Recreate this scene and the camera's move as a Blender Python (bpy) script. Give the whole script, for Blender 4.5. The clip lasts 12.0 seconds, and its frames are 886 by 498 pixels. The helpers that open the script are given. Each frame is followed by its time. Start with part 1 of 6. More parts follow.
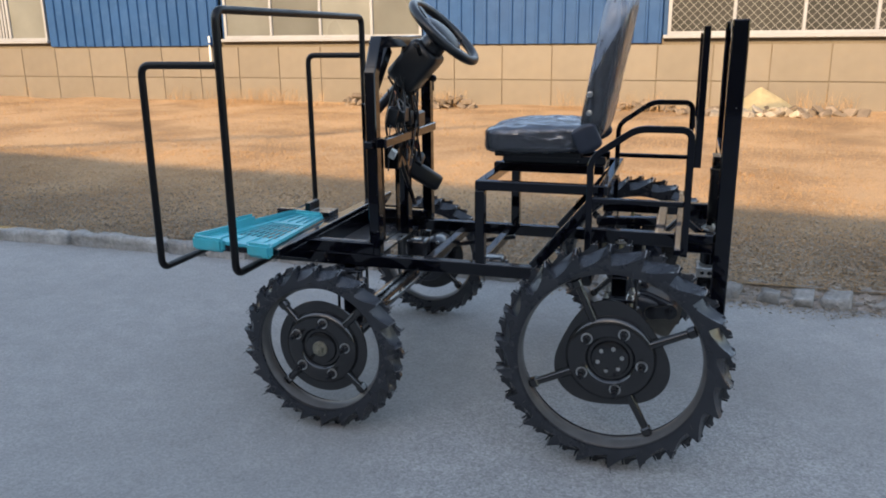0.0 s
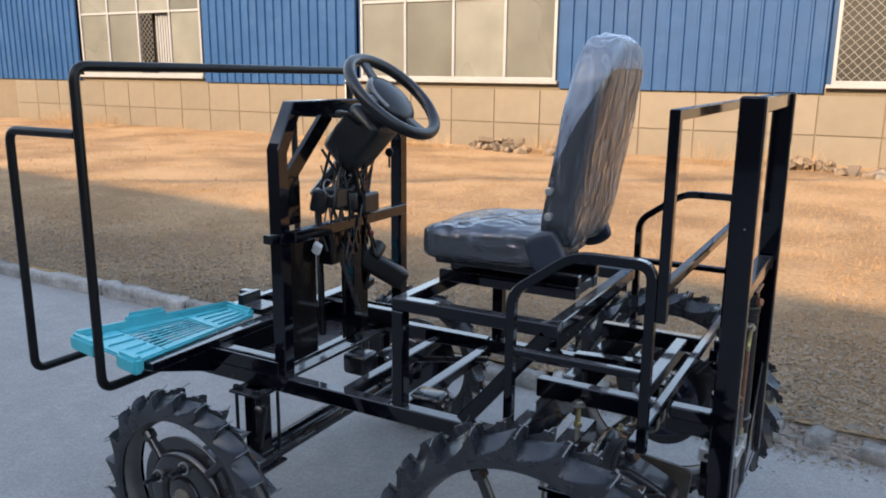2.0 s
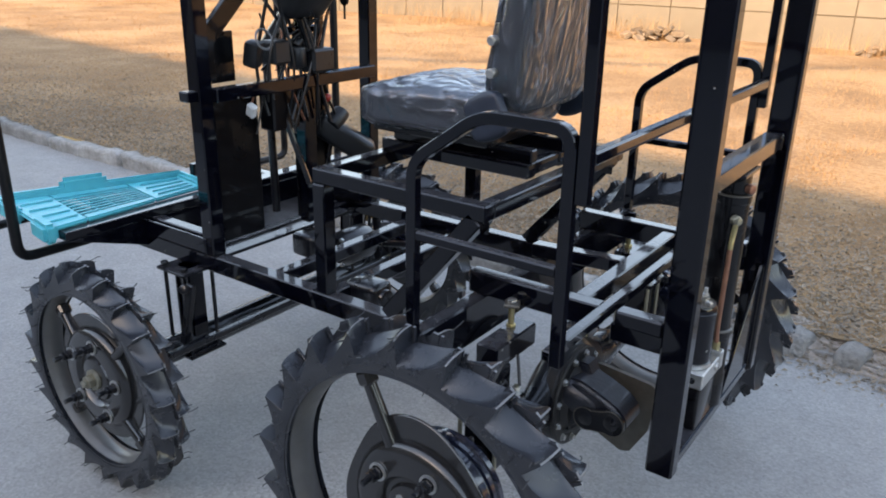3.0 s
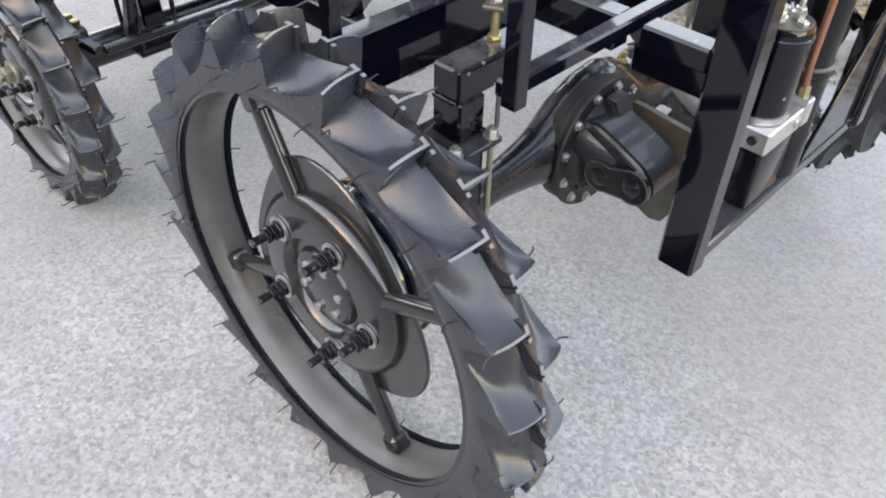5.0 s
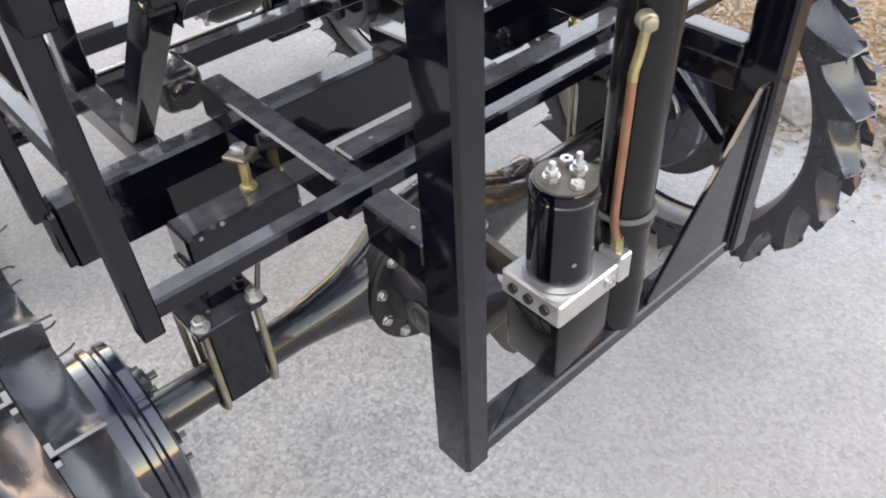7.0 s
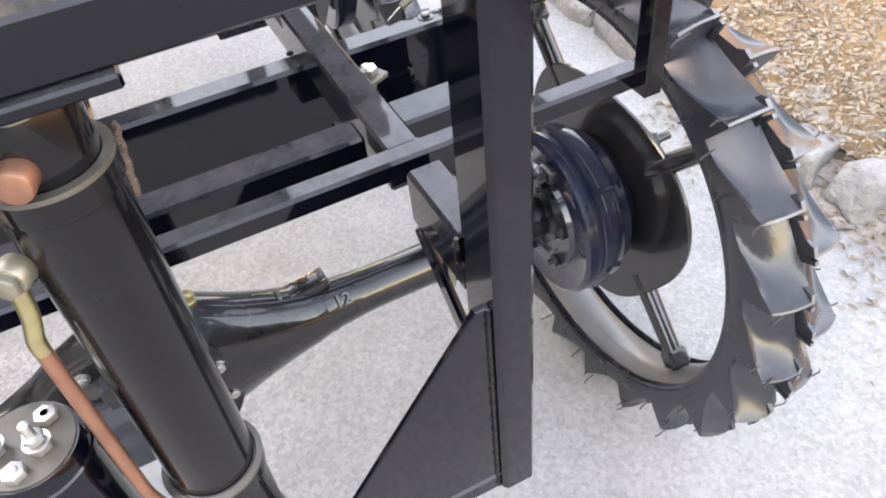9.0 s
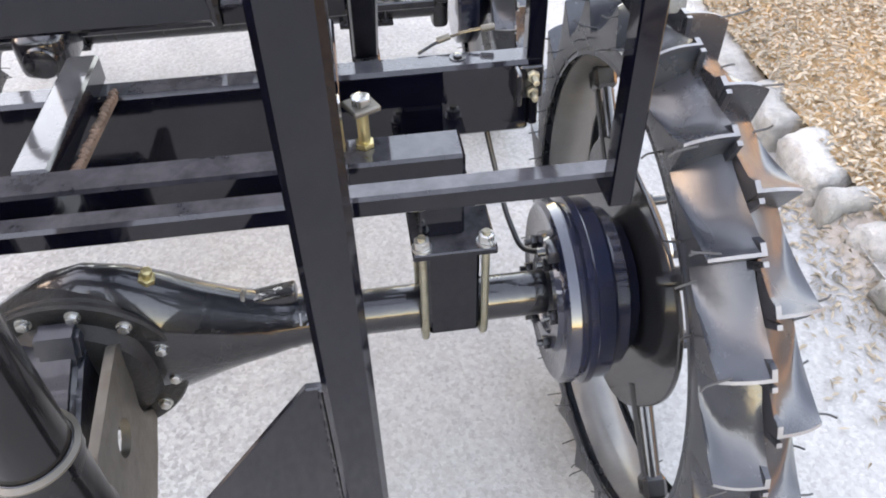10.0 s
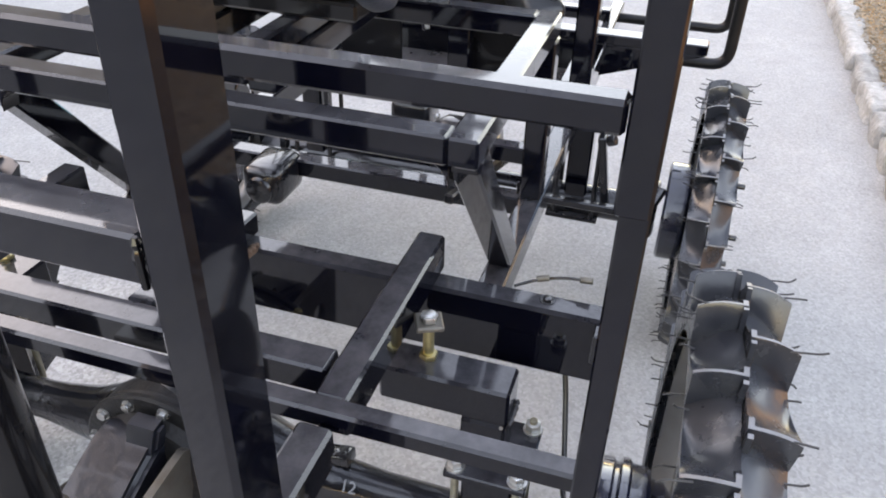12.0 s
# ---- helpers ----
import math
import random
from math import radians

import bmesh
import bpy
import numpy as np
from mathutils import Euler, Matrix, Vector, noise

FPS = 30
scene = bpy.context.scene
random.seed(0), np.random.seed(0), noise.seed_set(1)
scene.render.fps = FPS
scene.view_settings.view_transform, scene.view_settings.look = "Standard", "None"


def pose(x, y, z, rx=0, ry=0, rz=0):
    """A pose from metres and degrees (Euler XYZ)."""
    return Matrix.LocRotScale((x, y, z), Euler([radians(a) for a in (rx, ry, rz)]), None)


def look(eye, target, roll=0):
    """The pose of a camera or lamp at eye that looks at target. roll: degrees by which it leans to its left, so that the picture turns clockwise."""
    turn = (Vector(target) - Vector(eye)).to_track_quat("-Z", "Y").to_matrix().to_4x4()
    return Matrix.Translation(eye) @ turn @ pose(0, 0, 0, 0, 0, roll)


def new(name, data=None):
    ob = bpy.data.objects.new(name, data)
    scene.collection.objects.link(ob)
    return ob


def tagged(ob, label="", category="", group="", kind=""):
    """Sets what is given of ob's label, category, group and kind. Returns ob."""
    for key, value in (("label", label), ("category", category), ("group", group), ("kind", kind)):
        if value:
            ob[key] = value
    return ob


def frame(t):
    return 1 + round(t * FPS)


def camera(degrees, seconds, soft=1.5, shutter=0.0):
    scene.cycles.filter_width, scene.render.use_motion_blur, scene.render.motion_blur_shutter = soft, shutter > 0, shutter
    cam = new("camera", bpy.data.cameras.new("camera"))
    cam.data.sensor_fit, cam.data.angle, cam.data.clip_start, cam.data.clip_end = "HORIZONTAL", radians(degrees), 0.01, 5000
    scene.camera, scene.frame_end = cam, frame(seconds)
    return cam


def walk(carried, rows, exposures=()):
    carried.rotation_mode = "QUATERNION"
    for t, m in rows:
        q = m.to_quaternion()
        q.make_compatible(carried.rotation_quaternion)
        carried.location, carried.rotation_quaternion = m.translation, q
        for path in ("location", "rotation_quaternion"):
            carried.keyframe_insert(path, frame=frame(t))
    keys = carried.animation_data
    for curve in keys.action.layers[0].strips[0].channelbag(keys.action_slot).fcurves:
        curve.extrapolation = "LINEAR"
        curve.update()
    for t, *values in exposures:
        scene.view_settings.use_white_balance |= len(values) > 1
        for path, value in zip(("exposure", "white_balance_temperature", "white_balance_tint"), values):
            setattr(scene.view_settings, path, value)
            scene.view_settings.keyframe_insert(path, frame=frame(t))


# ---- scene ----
cam = camera(59.1, 12.0, soft=1.85)
PATH = [
    (0, (0.221, -3.462, 1.584), (-0.355, -1.621, 1.054), -0.6),
    (0.5, (0.339, -3.161, 1.602), (-0.348, -1.352, 1.094), -0.7),
    (1, (0.521, -2.892, 1.639), (-0.254, -1.111, 1.161), -0.6),
    (1.5, (0.625, -2.616, 1.652), (-0.24, -0.867, 1.211), -0.1),
    (2, (0.664, -2.317, 1.675), (-0.29, -0.616, 1.235), 0.5),
    (2.5, (0.777, -2.026, 1.618), (-0.266, -0.403, 1.093), 0.9),
    (3, (0.828, -1.792, 1.533), (-0.255, -0.269, 0.822), 1.1),
    (3.5, (0.771, -1.613, 1.435), (-0.312, -0.191, 0.536), 2.0),
    (3.7, (0.762, -1.547, 1.402), (-0.325, -0.18, 0.428), 2.3),
    (5.3, (0.744, -1.171, 1.268), (-0.274, -0.127, -0.102), 1.4),
    (5.5, (0.707, -1.131, 1.256), (-0.301, -0.102, -0.132), 1.6),
    (6, (0.678, -1.044, 1.279), (-0.315, -0.058, -0.15), 0.7),
    (6.5, (0.735, -0.907, 1.318), (-0.28, 0.082, -0.093), -0.2),
    (7, (0.835, -0.701, 1.358), (-0.305, 0.256, 0.021), -3.3),
    (7.5, (0.819, -0.545, 1.334), (-0.349, 0.381, 0.0), -5.0),
    (7.7, (0.79, -0.468, 1.319), (-0.356, 0.419, -0.059), -5.5),
    (9.3, (0.805, 0.177, 1.277), (-0.558, 0.627, -0.116), -5.1),
    (9.5, (0.8, 0.226, 1.256), (-0.6, 0.631, -0.113), -3.2),
    (10, (0.791, 0.338, 1.279), (-0.647, 0.515, -0.1), -1.4),
    (10.5, (0.899, 0.415, 1.34), (-0.626, 0.305, 0.051), 1.0),
    (11, (0.957, 0.471, 1.426), (-0.659, 0.154, 0.291), 1.6),
    (11.5, (0.897, 0.515, 1.441), (-0.739, 0.113, 0.364), 1.3),
    (12, (0.742, 0.583, 1.403), (-0.849, 0.102, 0.291), 1.6),
]
EXPOSURES = [(0.0, 2.06, 8450, 13), (1.0, 2.13, 8500, 13), (2.0, 2.2, 8250, 14), (2.7, 2.38, 8600, 15), (3.3, 2.83, 9300, 17), (3.7, 3.17, 10000, 19),
             (5.5, 3.66, 11900, 20), (6.5, 3.72, 12300, 22), (7.5, 3.8, 12500, 23), (9.5, 4.25, 11900, 24), (10.2, 4.18, 11500, 22), (10.8, 4.0, 11300, 22), (12.0, 3.6, 11200, 22)]
walk(cam, [(t, look(eye, target, roll)) for t, eye, target, roll in PATH], EXPOSURES)

# ---- world and sun ----
SUN_EL, SUN_AZ = radians(26.0), radians(188.0)
world = bpy.data.worlds.new("sky")
scene.world = world
world.use_nodes = True
wn = world.node_tree.nodes
sky = wn.new("ShaderNodeTexSky")
sky.sky_type = "NISHITA"
sky.sun_disc = False
sky.sun_elevation, sky.sun_rotation = SUN_EL, SUN_AZ
sky.air_density, sky.dust_density, sky.ozone_density = 1.0, 0.6, 1.0
wn["Background"].inputs["Strength"].default_value = 0.15
world.node_tree.links.new(sky.outputs[0], wn["Background"].inputs["Color"])
sun = new("sun", bpy.data.lights.new("sun", "SUN"))
sun.data.energy, sun.data.angle, sun.data.color = 1.85, radians(0.6), (1.0, 0.79, 0.55)
to_sun = Vector((math.sin(SUN_AZ) * math.cos(SUN_EL), math.cos(SUN_AZ) * math.cos(SUN_EL), math.sin(SUN_EL)))
sun.matrix_world = look((to_sun * 40)[:], (0, 0, 0))


# ---- materials ----
def material(name, color, rough=0.5, metal=0.0, vary=0.15, scale=20.0, bump=0.0, bump_scale=200.0, rough_vary=0.1,
             dirt=None, dirt_amount=0.5, dirt_scale=6.0, coat=0.0, random_tone=0.0, island=False, spec=0.5, coat_ior=1.5, chips=0.0, dust_sheen=0.0):
    """A surface with a colour that varies at two scales, uneven gloss and fine relief."""
    m = bpy.data.materials.new(name)
    m.use_nodes = True
    nt = m.node_tree
    N, L = nt.nodes, nt.links
    b = N["Principled BSDF"]
    b.inputs["Metallic"].default_value = metal
    b.inputs["Coat Weight"].default_value = coat
    b.inputs["Specular IOR Level"].default_value = spec
    b.inputs["Coat Roughness"].default_value = 0.05
    b.inputs["Coat IOR"].default_value = coat_ior
    co = N.new("ShaderNodeTexCoord")
    n1 = N.new("ShaderNodeTexNoise")
    n1.inputs["Scale"].default_value, n1.inputs["Detail"].default_value = scale, 6.0
    L.new(co.outputs["Object"], n1.inputs["Vector"])
    n2 = N.new("ShaderNodeTexNoise")
    n2.inputs["Scale"].default_value, n2.inputs["Detail"].default_value = scale / 7.0, 3.0
    L.new(co.outputs["Object"], n2.inputs["Vector"])
    add = N.new("ShaderNodeMath")
    add.operation = "ADD"
    L.new(n1.outputs["Fac"], add.inputs[0])
    L.new(n2.outputs["Fac"], add.inputs[1])
    mr = N.new("ShaderNodeMapRange")
    mr.inputs["From Min"].default_value, mr.inputs["From Max"].default_value = 0.6, 1.4
    mr.inputs["To Min"].default_value, mr.inputs["To Max"].default_value = 1.0 - vary, 1.0 + vary
    L.new(add.outputs[0], mr.inputs["Value"])
    mul = N.new("ShaderNodeVectorMath")
    mul.operation = "SCALE"
    mul.inputs[0].default_value = color
    L.new(mr.outputs[0], mul.inputs["Scale"])
    col = mul.outputs[0]
    if random_tone:
        if island:
            rnd = N.new("ShaderNodeNewGeometry").outputs["Random Per Island"]
        else:
            rnd = N.new("ShaderNodeObjectInfo").outputs["Random"]
        r2 = N.new("ShaderNodeMapRange")
        r2.inputs["To Min"].default_value, r2.inputs["To Max"].default_value = 1.0 - random_tone, 1.0 + random_tone
        L.new(rnd, r2.inputs["Value"])
        mu2 = N.new("ShaderNodeVectorMath")
        mu2.operation = "SCALE"
        L.new(col, mu2.inputs[0])
        L.new(r2.outputs[0], mu2.inputs["Scale"])
        col = mu2.outputs[0]
    rr = N.new("ShaderNodeMapRange")
    rr.inputs["From Min"].default_value, rr.inputs["From Max"].default_value = 0.3, 0.7
    rr.inputs["To Min"].default_value = max(0.02, rough - rough_vary)
    rr.inputs["To Max"].default_value = min(1.0, rough + rough_vary)
    L.new(n2.outputs["Fac"], rr.inputs["Value"])
    rough_out = rr.outputs[0]
    if dirt:
        n3 = N.new("ShaderNodeTexNoise")
        n3.inputs["Scale"].default_value, n3.inputs["Detail"].default_value = dirt_scale, 8.0
        n3.inputs["Roughness"].default_value = 0.7
        L.new(co.outputs["Object"], n3.inputs["Vector"])
        ramp = N.new("ShaderNodeMapRange")
        ramp.inputs["From Min"].default_value, ramp.inputs["From Max"].default_value = 0.5, 0.75
        ramp.inputs["To Min"].default_value, ramp.inputs["To Max"].default_value = 0.0, dirt_amount
        L.new(n3.outputs["Fac"], ramp.inputs["Value"])
        mix = N.new("ShaderNodeMix")
        mix.data_type = "RGBA"
        L.new(ramp.outputs[0], mix.inputs["Factor"])
        L.new(col, mix.inputs[6])
        mix.inputs[7].default_value = (*dirt, 1)
        col = mix.outputs[2]
        ra = N.new("ShaderNodeMath")
        ra.operation = "MULTIPLY_ADD"
        ra.use_clamp = True
        L.new(ramp.outputs[0], ra.inputs[0])
        ra.inputs[1].default_value = 0.5
        L.new(rough_out, ra.inputs[2])
        rough_out = ra.outputs[0]
    if dust_sheen:
        # thin pale film on faces looking up: settled dust, and sky sheen painted in
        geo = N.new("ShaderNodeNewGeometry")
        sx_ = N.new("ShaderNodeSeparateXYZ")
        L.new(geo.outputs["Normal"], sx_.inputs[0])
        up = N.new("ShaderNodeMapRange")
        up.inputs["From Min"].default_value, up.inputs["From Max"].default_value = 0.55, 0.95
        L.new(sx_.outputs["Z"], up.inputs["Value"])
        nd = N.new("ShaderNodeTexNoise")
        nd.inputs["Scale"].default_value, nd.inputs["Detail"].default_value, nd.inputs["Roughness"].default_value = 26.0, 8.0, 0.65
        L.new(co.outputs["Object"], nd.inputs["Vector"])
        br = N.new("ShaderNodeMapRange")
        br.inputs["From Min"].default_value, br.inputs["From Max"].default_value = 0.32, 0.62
        br.inputs["To Min"].default_value, br.inputs["To Max"].default_value = 0.35 * dust_sheen, dust_sheen
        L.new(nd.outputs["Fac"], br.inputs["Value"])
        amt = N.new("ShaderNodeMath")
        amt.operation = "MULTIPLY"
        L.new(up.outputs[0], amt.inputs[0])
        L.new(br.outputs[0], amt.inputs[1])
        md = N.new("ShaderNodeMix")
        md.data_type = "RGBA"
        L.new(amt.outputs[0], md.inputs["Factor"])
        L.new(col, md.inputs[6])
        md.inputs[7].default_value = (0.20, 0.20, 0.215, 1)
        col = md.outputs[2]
    if chips:
        # few tiny pale chips and dust grains
        vo = N.new("ShaderNodeTexVoronoi")
        vo.inputs["Scale"].default_value = chips
        L.new(co.outputs["Object"], vo.inputs["Vector"])
        sc_ = N.new("ShaderNodeSeparateColor")
        L.new(vo.outputs["Color"], sc_.inputs[0])
        size = N.new("ShaderNodeMapRange")
        size.inputs["From Min"].default_value, size.inputs["From Max"].default_value = 0.82, 1.0
        size.inputs["To Min"].default_value, size.inputs["To Max"].default_value = 0.0, 0.10
        L.new(sc_.outputs[0], size.inputs["Value"])
        near = N.new("ShaderNodeMath")
        near.operation = "LESS_THAN"
        L.new(vo.outputs["Distance"], near.inputs[0])
        L.new(size.outputs[0], near.inputs[1])
        mc = N.new("ShaderNodeMix")
        mc.data_type = "RGBA"
        L.new(near.outputs[0], mc.inputs["Factor"])
        L.new(col, mc.inputs[6])
        mc.inputs[7].default_value = (0.16, 0.155, 0.145, 1)
        col = mc.outputs[2]
    L.new(col, b.inputs["Base Color"])
    L.new(rough_out, b.inputs["Roughness"])
    if bump:
        nb = N.new("ShaderNodeTexNoise")
        nb.inputs["Scale"].default_value, nb.inputs["Detail"].default_value = bump_scale, 4.0
        L.new(co.outputs["Object"], nb.inputs["Vector"])
        bp = N.new("ShaderNodeBump")
        bp.inputs["Strength"].default_value = 0.6
        bp.inputs["Distance"].default_value = bump
        L.new(nb.outputs["Fac"], bp.inputs["Height"])
        L.new(bp.outputs[0], b.inputs["Normal"])
    return m


def film_material(name, tint, cover, crease_glint, edge, scale):
    """Clear plastic film: see-through with a sharp sheen, a milky veil, and wrinkle highlights painted pale along its
    creases.
    """
    m = bpy.data.materials.new(name)
    m.use_nodes = True
    N, L = m.node_tree.nodes, m.node_tree.links
    out = N["Material Output"]
    N.remove(N["Principled BSDF"])
    co = N.new("ShaderNodeTexCoord")
    mp = N.new("ShaderNodeMapping")
    mp.inputs["Scale"].default_value = scale
    L.new(co.outputs["Object"], mp.inputs["Vector"])
    n0 = N.new("ShaderNodeTexNoise")
    n0.inputs["Scale"].default_value, n0.inputs["Detail"].default_value, n0.inputs["Distortion"].default_value = 1.0, 1.5, 0.8
    L.new(mp.outputs[0], n0.inputs["Vector"])
    off = N.new("ShaderNodeMath")
    off.operation = "SUBTRACT"
    off.inputs[1].default_value = 0.5
    L.new(n0.outputs["Fac"], off.inputs[0])
    n = N.new("ShaderNodeMath")
    n.operation = "ABSOLUTE"
    L.new(off.outputs[0], n.inputs[0])
    bp = N.new("ShaderNodeBump")
    bp.inputs["Strength"].default_value, bp.inputs["Distance"].default_value = 0.8, 0.035
    L.new(n.outputs[0], bp.inputs["Height"])
    clear = N.new("ShaderNodeBsdfTransparent")
    gloss = N.new("ShaderNodeBsdfGlossy")
    gloss.inputs["Roughness"].default_value = 0.16
    gloss.inputs["Color"].default_value = (0.92, 0.95, 1.0, 1)
    L.new(bp.outputs[0], gloss.inputs["Normal"])
    lw = N.new("ShaderNodeFresnel")
    lw.inputs["IOR"].default_value = 1.7
    L.new(bp.outputs[0], lw.inputs["Normal"])
    m1 = N.new("ShaderNodeMixShader")
    L.new(lw.outputs[0], m1.inputs[0])
    L.new(clear.outputs[0], m1.inputs[1])
    L.new(gloss.outputs[0], m1.inputs[2])
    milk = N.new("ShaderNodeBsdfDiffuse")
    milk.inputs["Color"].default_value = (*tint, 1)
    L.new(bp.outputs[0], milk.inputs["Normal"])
    # wrinkle highlights put into the veil: paler along each crease line
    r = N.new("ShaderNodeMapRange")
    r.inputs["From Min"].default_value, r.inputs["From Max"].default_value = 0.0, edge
    r.inputs["To Min"].default_value, r.inputs["To Max"].default_value = crease_glint, cover
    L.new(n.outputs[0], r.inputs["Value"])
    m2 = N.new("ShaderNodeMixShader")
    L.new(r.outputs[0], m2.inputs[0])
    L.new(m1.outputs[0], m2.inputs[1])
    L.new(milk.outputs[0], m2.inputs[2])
    L.new(m2.outputs[0], out.inputs["Surface"])
    return m


def streaked_material(name, dark, light):
    """Fabric seen through tight film: fine upright pale streaks, its wrinkle sheen put into the colour, over a brown
    ground.
    """
    m = bpy.data.materials.new(name)
    m.use_nodes = True
    N, L = m.node_tree.nodes, m.node_tree.links
    b = N["Principled BSDF"]
    b.inputs["Roughness"].default_value = 0.35
    co = N.new("ShaderNodeTexCoord")
    mp = N.new("ShaderNodeMapping")
    mp.inputs["Scale"].default_value = (60, 75, 3.0)
    L.new(co.outputs["Object"], mp.inputs["Vector"])
    n = N.new("ShaderNodeTexNoise")
    n.inputs["Scale"].default_value, n.inputs["Detail"].default_value, n.inputs["Distortion"].default_value = 1.0, 5.0, 0.6
    L.new(mp.outputs[0], n.inputs["Vector"])
    r = N.new("ShaderNodeValToRGB")
    r.color_ramp.elements[0].position, r.color_ramp.elements[1].position = 0.40, 0.72
    r.color_ramp.elements[0].color, r.color_ramp.elements[1].color = (*dark, 1), (*light, 1)
    e = r.color_ramp.elements.new(0.54)
    e.color = (0.115, 0.088, 0.084, 1)
    L.new(n.outputs["Fac"], r.inputs[0])
    L.new(r.outputs[0], b.inputs["Base Color"])
    bp = N.new("ShaderNodeBump")
    bp.inputs["Strength"].default_value, bp.inputs["Distance"].default_value = 0.5, 0.006
    L.new(n.outputs["Fac"], bp.inputs["Height"])
    L.new(bp.outputs[0], b.inputs["Normal"])
    return m


def asphalt_material():
    """Worn grey concrete road: fine pale and dark stones, broad stains, hairline unevenness."""
    m = bpy.data.materials.new("road_surface")
    m.use_nodes = True
    N, L = m.node_tree.nodes, m.node_tree.links
    b = N["Principled BSDF"]
    b.inputs["Roughness"].default_value = 0.9
    b.inputs["Specular IOR Level"].default_value = 0.15
    co = N.new("ShaderNodeTexCoord")
    v = N.new("ShaderNodeTexVoronoi")
    v.inputs["Scale"].default_value = 125.0
    L.new(co.outputs["Object"], v.inputs["Vector"])
    n1 = N.new("ShaderNodeTexNoise")
    n1.inputs["Scale"].default_value, n1.inputs["Detail"].default_value = 80.0, 6.0
    n1.inputs["Roughness"].default_value = 0.75
    L.new(co.outputs["Object"], n1.inputs["Vector"])
    n2 = N.new("ShaderNodeTexNoise")
    n2.inputs["Scale"].default_value, n2.inputs["Detail"].default_value = 0.9, 5.0
    L.new(co.outputs["Object"], n2.inputs["Vector"])
    n4 = N.new("ShaderNodeTexNoise")
    n4.inputs["Scale"].default_value, n4.inputs["Detail"].default_value = 7.0, 5.0
    L.new(co.outputs["Object"], n4.inputs["Vector"])
    stones = N.new("ShaderNodeValToRGB")
    stones.color_ramp.elements[0].color, stones.color_ramp.elements[1].color = (0.175, 0.172, 0.168, 1), (0.455, 0.447, 0.436, 1)
    stones.color_ramp.elements[0].position, stones.color_ramp.elements[1].position = 0.1, 0.95
    sep = N.new("ShaderNodeSeparateColor")
    L.new(v.outputs["Color"], sep.inputs[0])
    mixf = N.new("ShaderNodeMath")
    mixf.operation = "MULTIPLY_ADD"
    L.new(sep.outputs[0], mixf.inputs[0])
    mixf.inputs[1].default_value = 0.46
    L.new(n1.outputs["Fac"], mixf.inputs[2])
    sub = N.new("ShaderNodeMath")
    sub.operation = "SUBTRACT"
    L.new(mixf.outputs[0], sub.inputs[0])
    sub.inputs[1].default_value = 0.18
    L.new(sub.outputs[0], stones.inputs[0])
    big = N.new("ShaderNodeMath")
    big.operation = "MULTIPLY"
    L.new(n2.outputs["Fac"], big.inputs[0])
    L.new(n4.outputs["Fac"], big.inputs[1])
    patch = N.new("ShaderNodeTexNoise")
    patch.inputs["Scale"].default_value, patch.inputs["Detail"].default_value = 0.55, 4.0
    L.new(co.outputs["Object"], patch.inputs["Vector"])
    amount = N.new("ShaderNodeMapRange")
    amount.inputs["From Min"].default_value, amount.inputs["From Max"].default_value = 0.42, 0.58
    amount.inputs["To Min"].default_value, amount.inputs["To Max"].default_value = 0.5, 0.95
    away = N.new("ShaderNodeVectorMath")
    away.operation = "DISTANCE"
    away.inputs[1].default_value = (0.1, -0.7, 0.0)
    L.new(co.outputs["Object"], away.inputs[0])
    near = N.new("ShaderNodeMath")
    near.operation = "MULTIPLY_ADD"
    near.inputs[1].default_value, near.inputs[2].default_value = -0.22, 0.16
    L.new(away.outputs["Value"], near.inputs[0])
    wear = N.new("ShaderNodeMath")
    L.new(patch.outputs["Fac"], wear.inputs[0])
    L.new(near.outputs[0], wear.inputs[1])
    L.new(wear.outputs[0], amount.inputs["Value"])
    worn = N.new("ShaderNodeMix")
    worn.data_type = "RGBA"
    worn.inputs[6].default_value = (0.272, 0.267, 0.260, 1)
    L.new(amount.outputs[0], worn.inputs["Factor"])
    L.new(stones.outputs[0], worn.inputs[7])
    st = N.new("ShaderNodeMapRange")
    st.inputs["From Min"].default_value, st.inputs["From Max"].default_value = 0.12, 0.4
    st.inputs["To Min"].default_value, st.inputs["To Max"].default_value = 0.90, 1.07
    L.new(big.outputs[0], st.inputs["Value"])
    sc = N.new("ShaderNodeVectorMath")
    sc.operation = "SCALE"
    L.new(worn.outputs[2], sc.inputs[0])
    L.new(st.outputs[0], sc.inputs["Scale"])
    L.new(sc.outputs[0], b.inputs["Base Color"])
    bp = N.new("ShaderNodeBump")
    bp.inputs["Strength"].default_value, bp.inputs["Distance"].default_value = 0.7, 0.007
    L.new(mixf.outputs[0], bp.inputs["Height"])
    L.new(bp.outputs[0], b.inputs["Normal"])
    return m


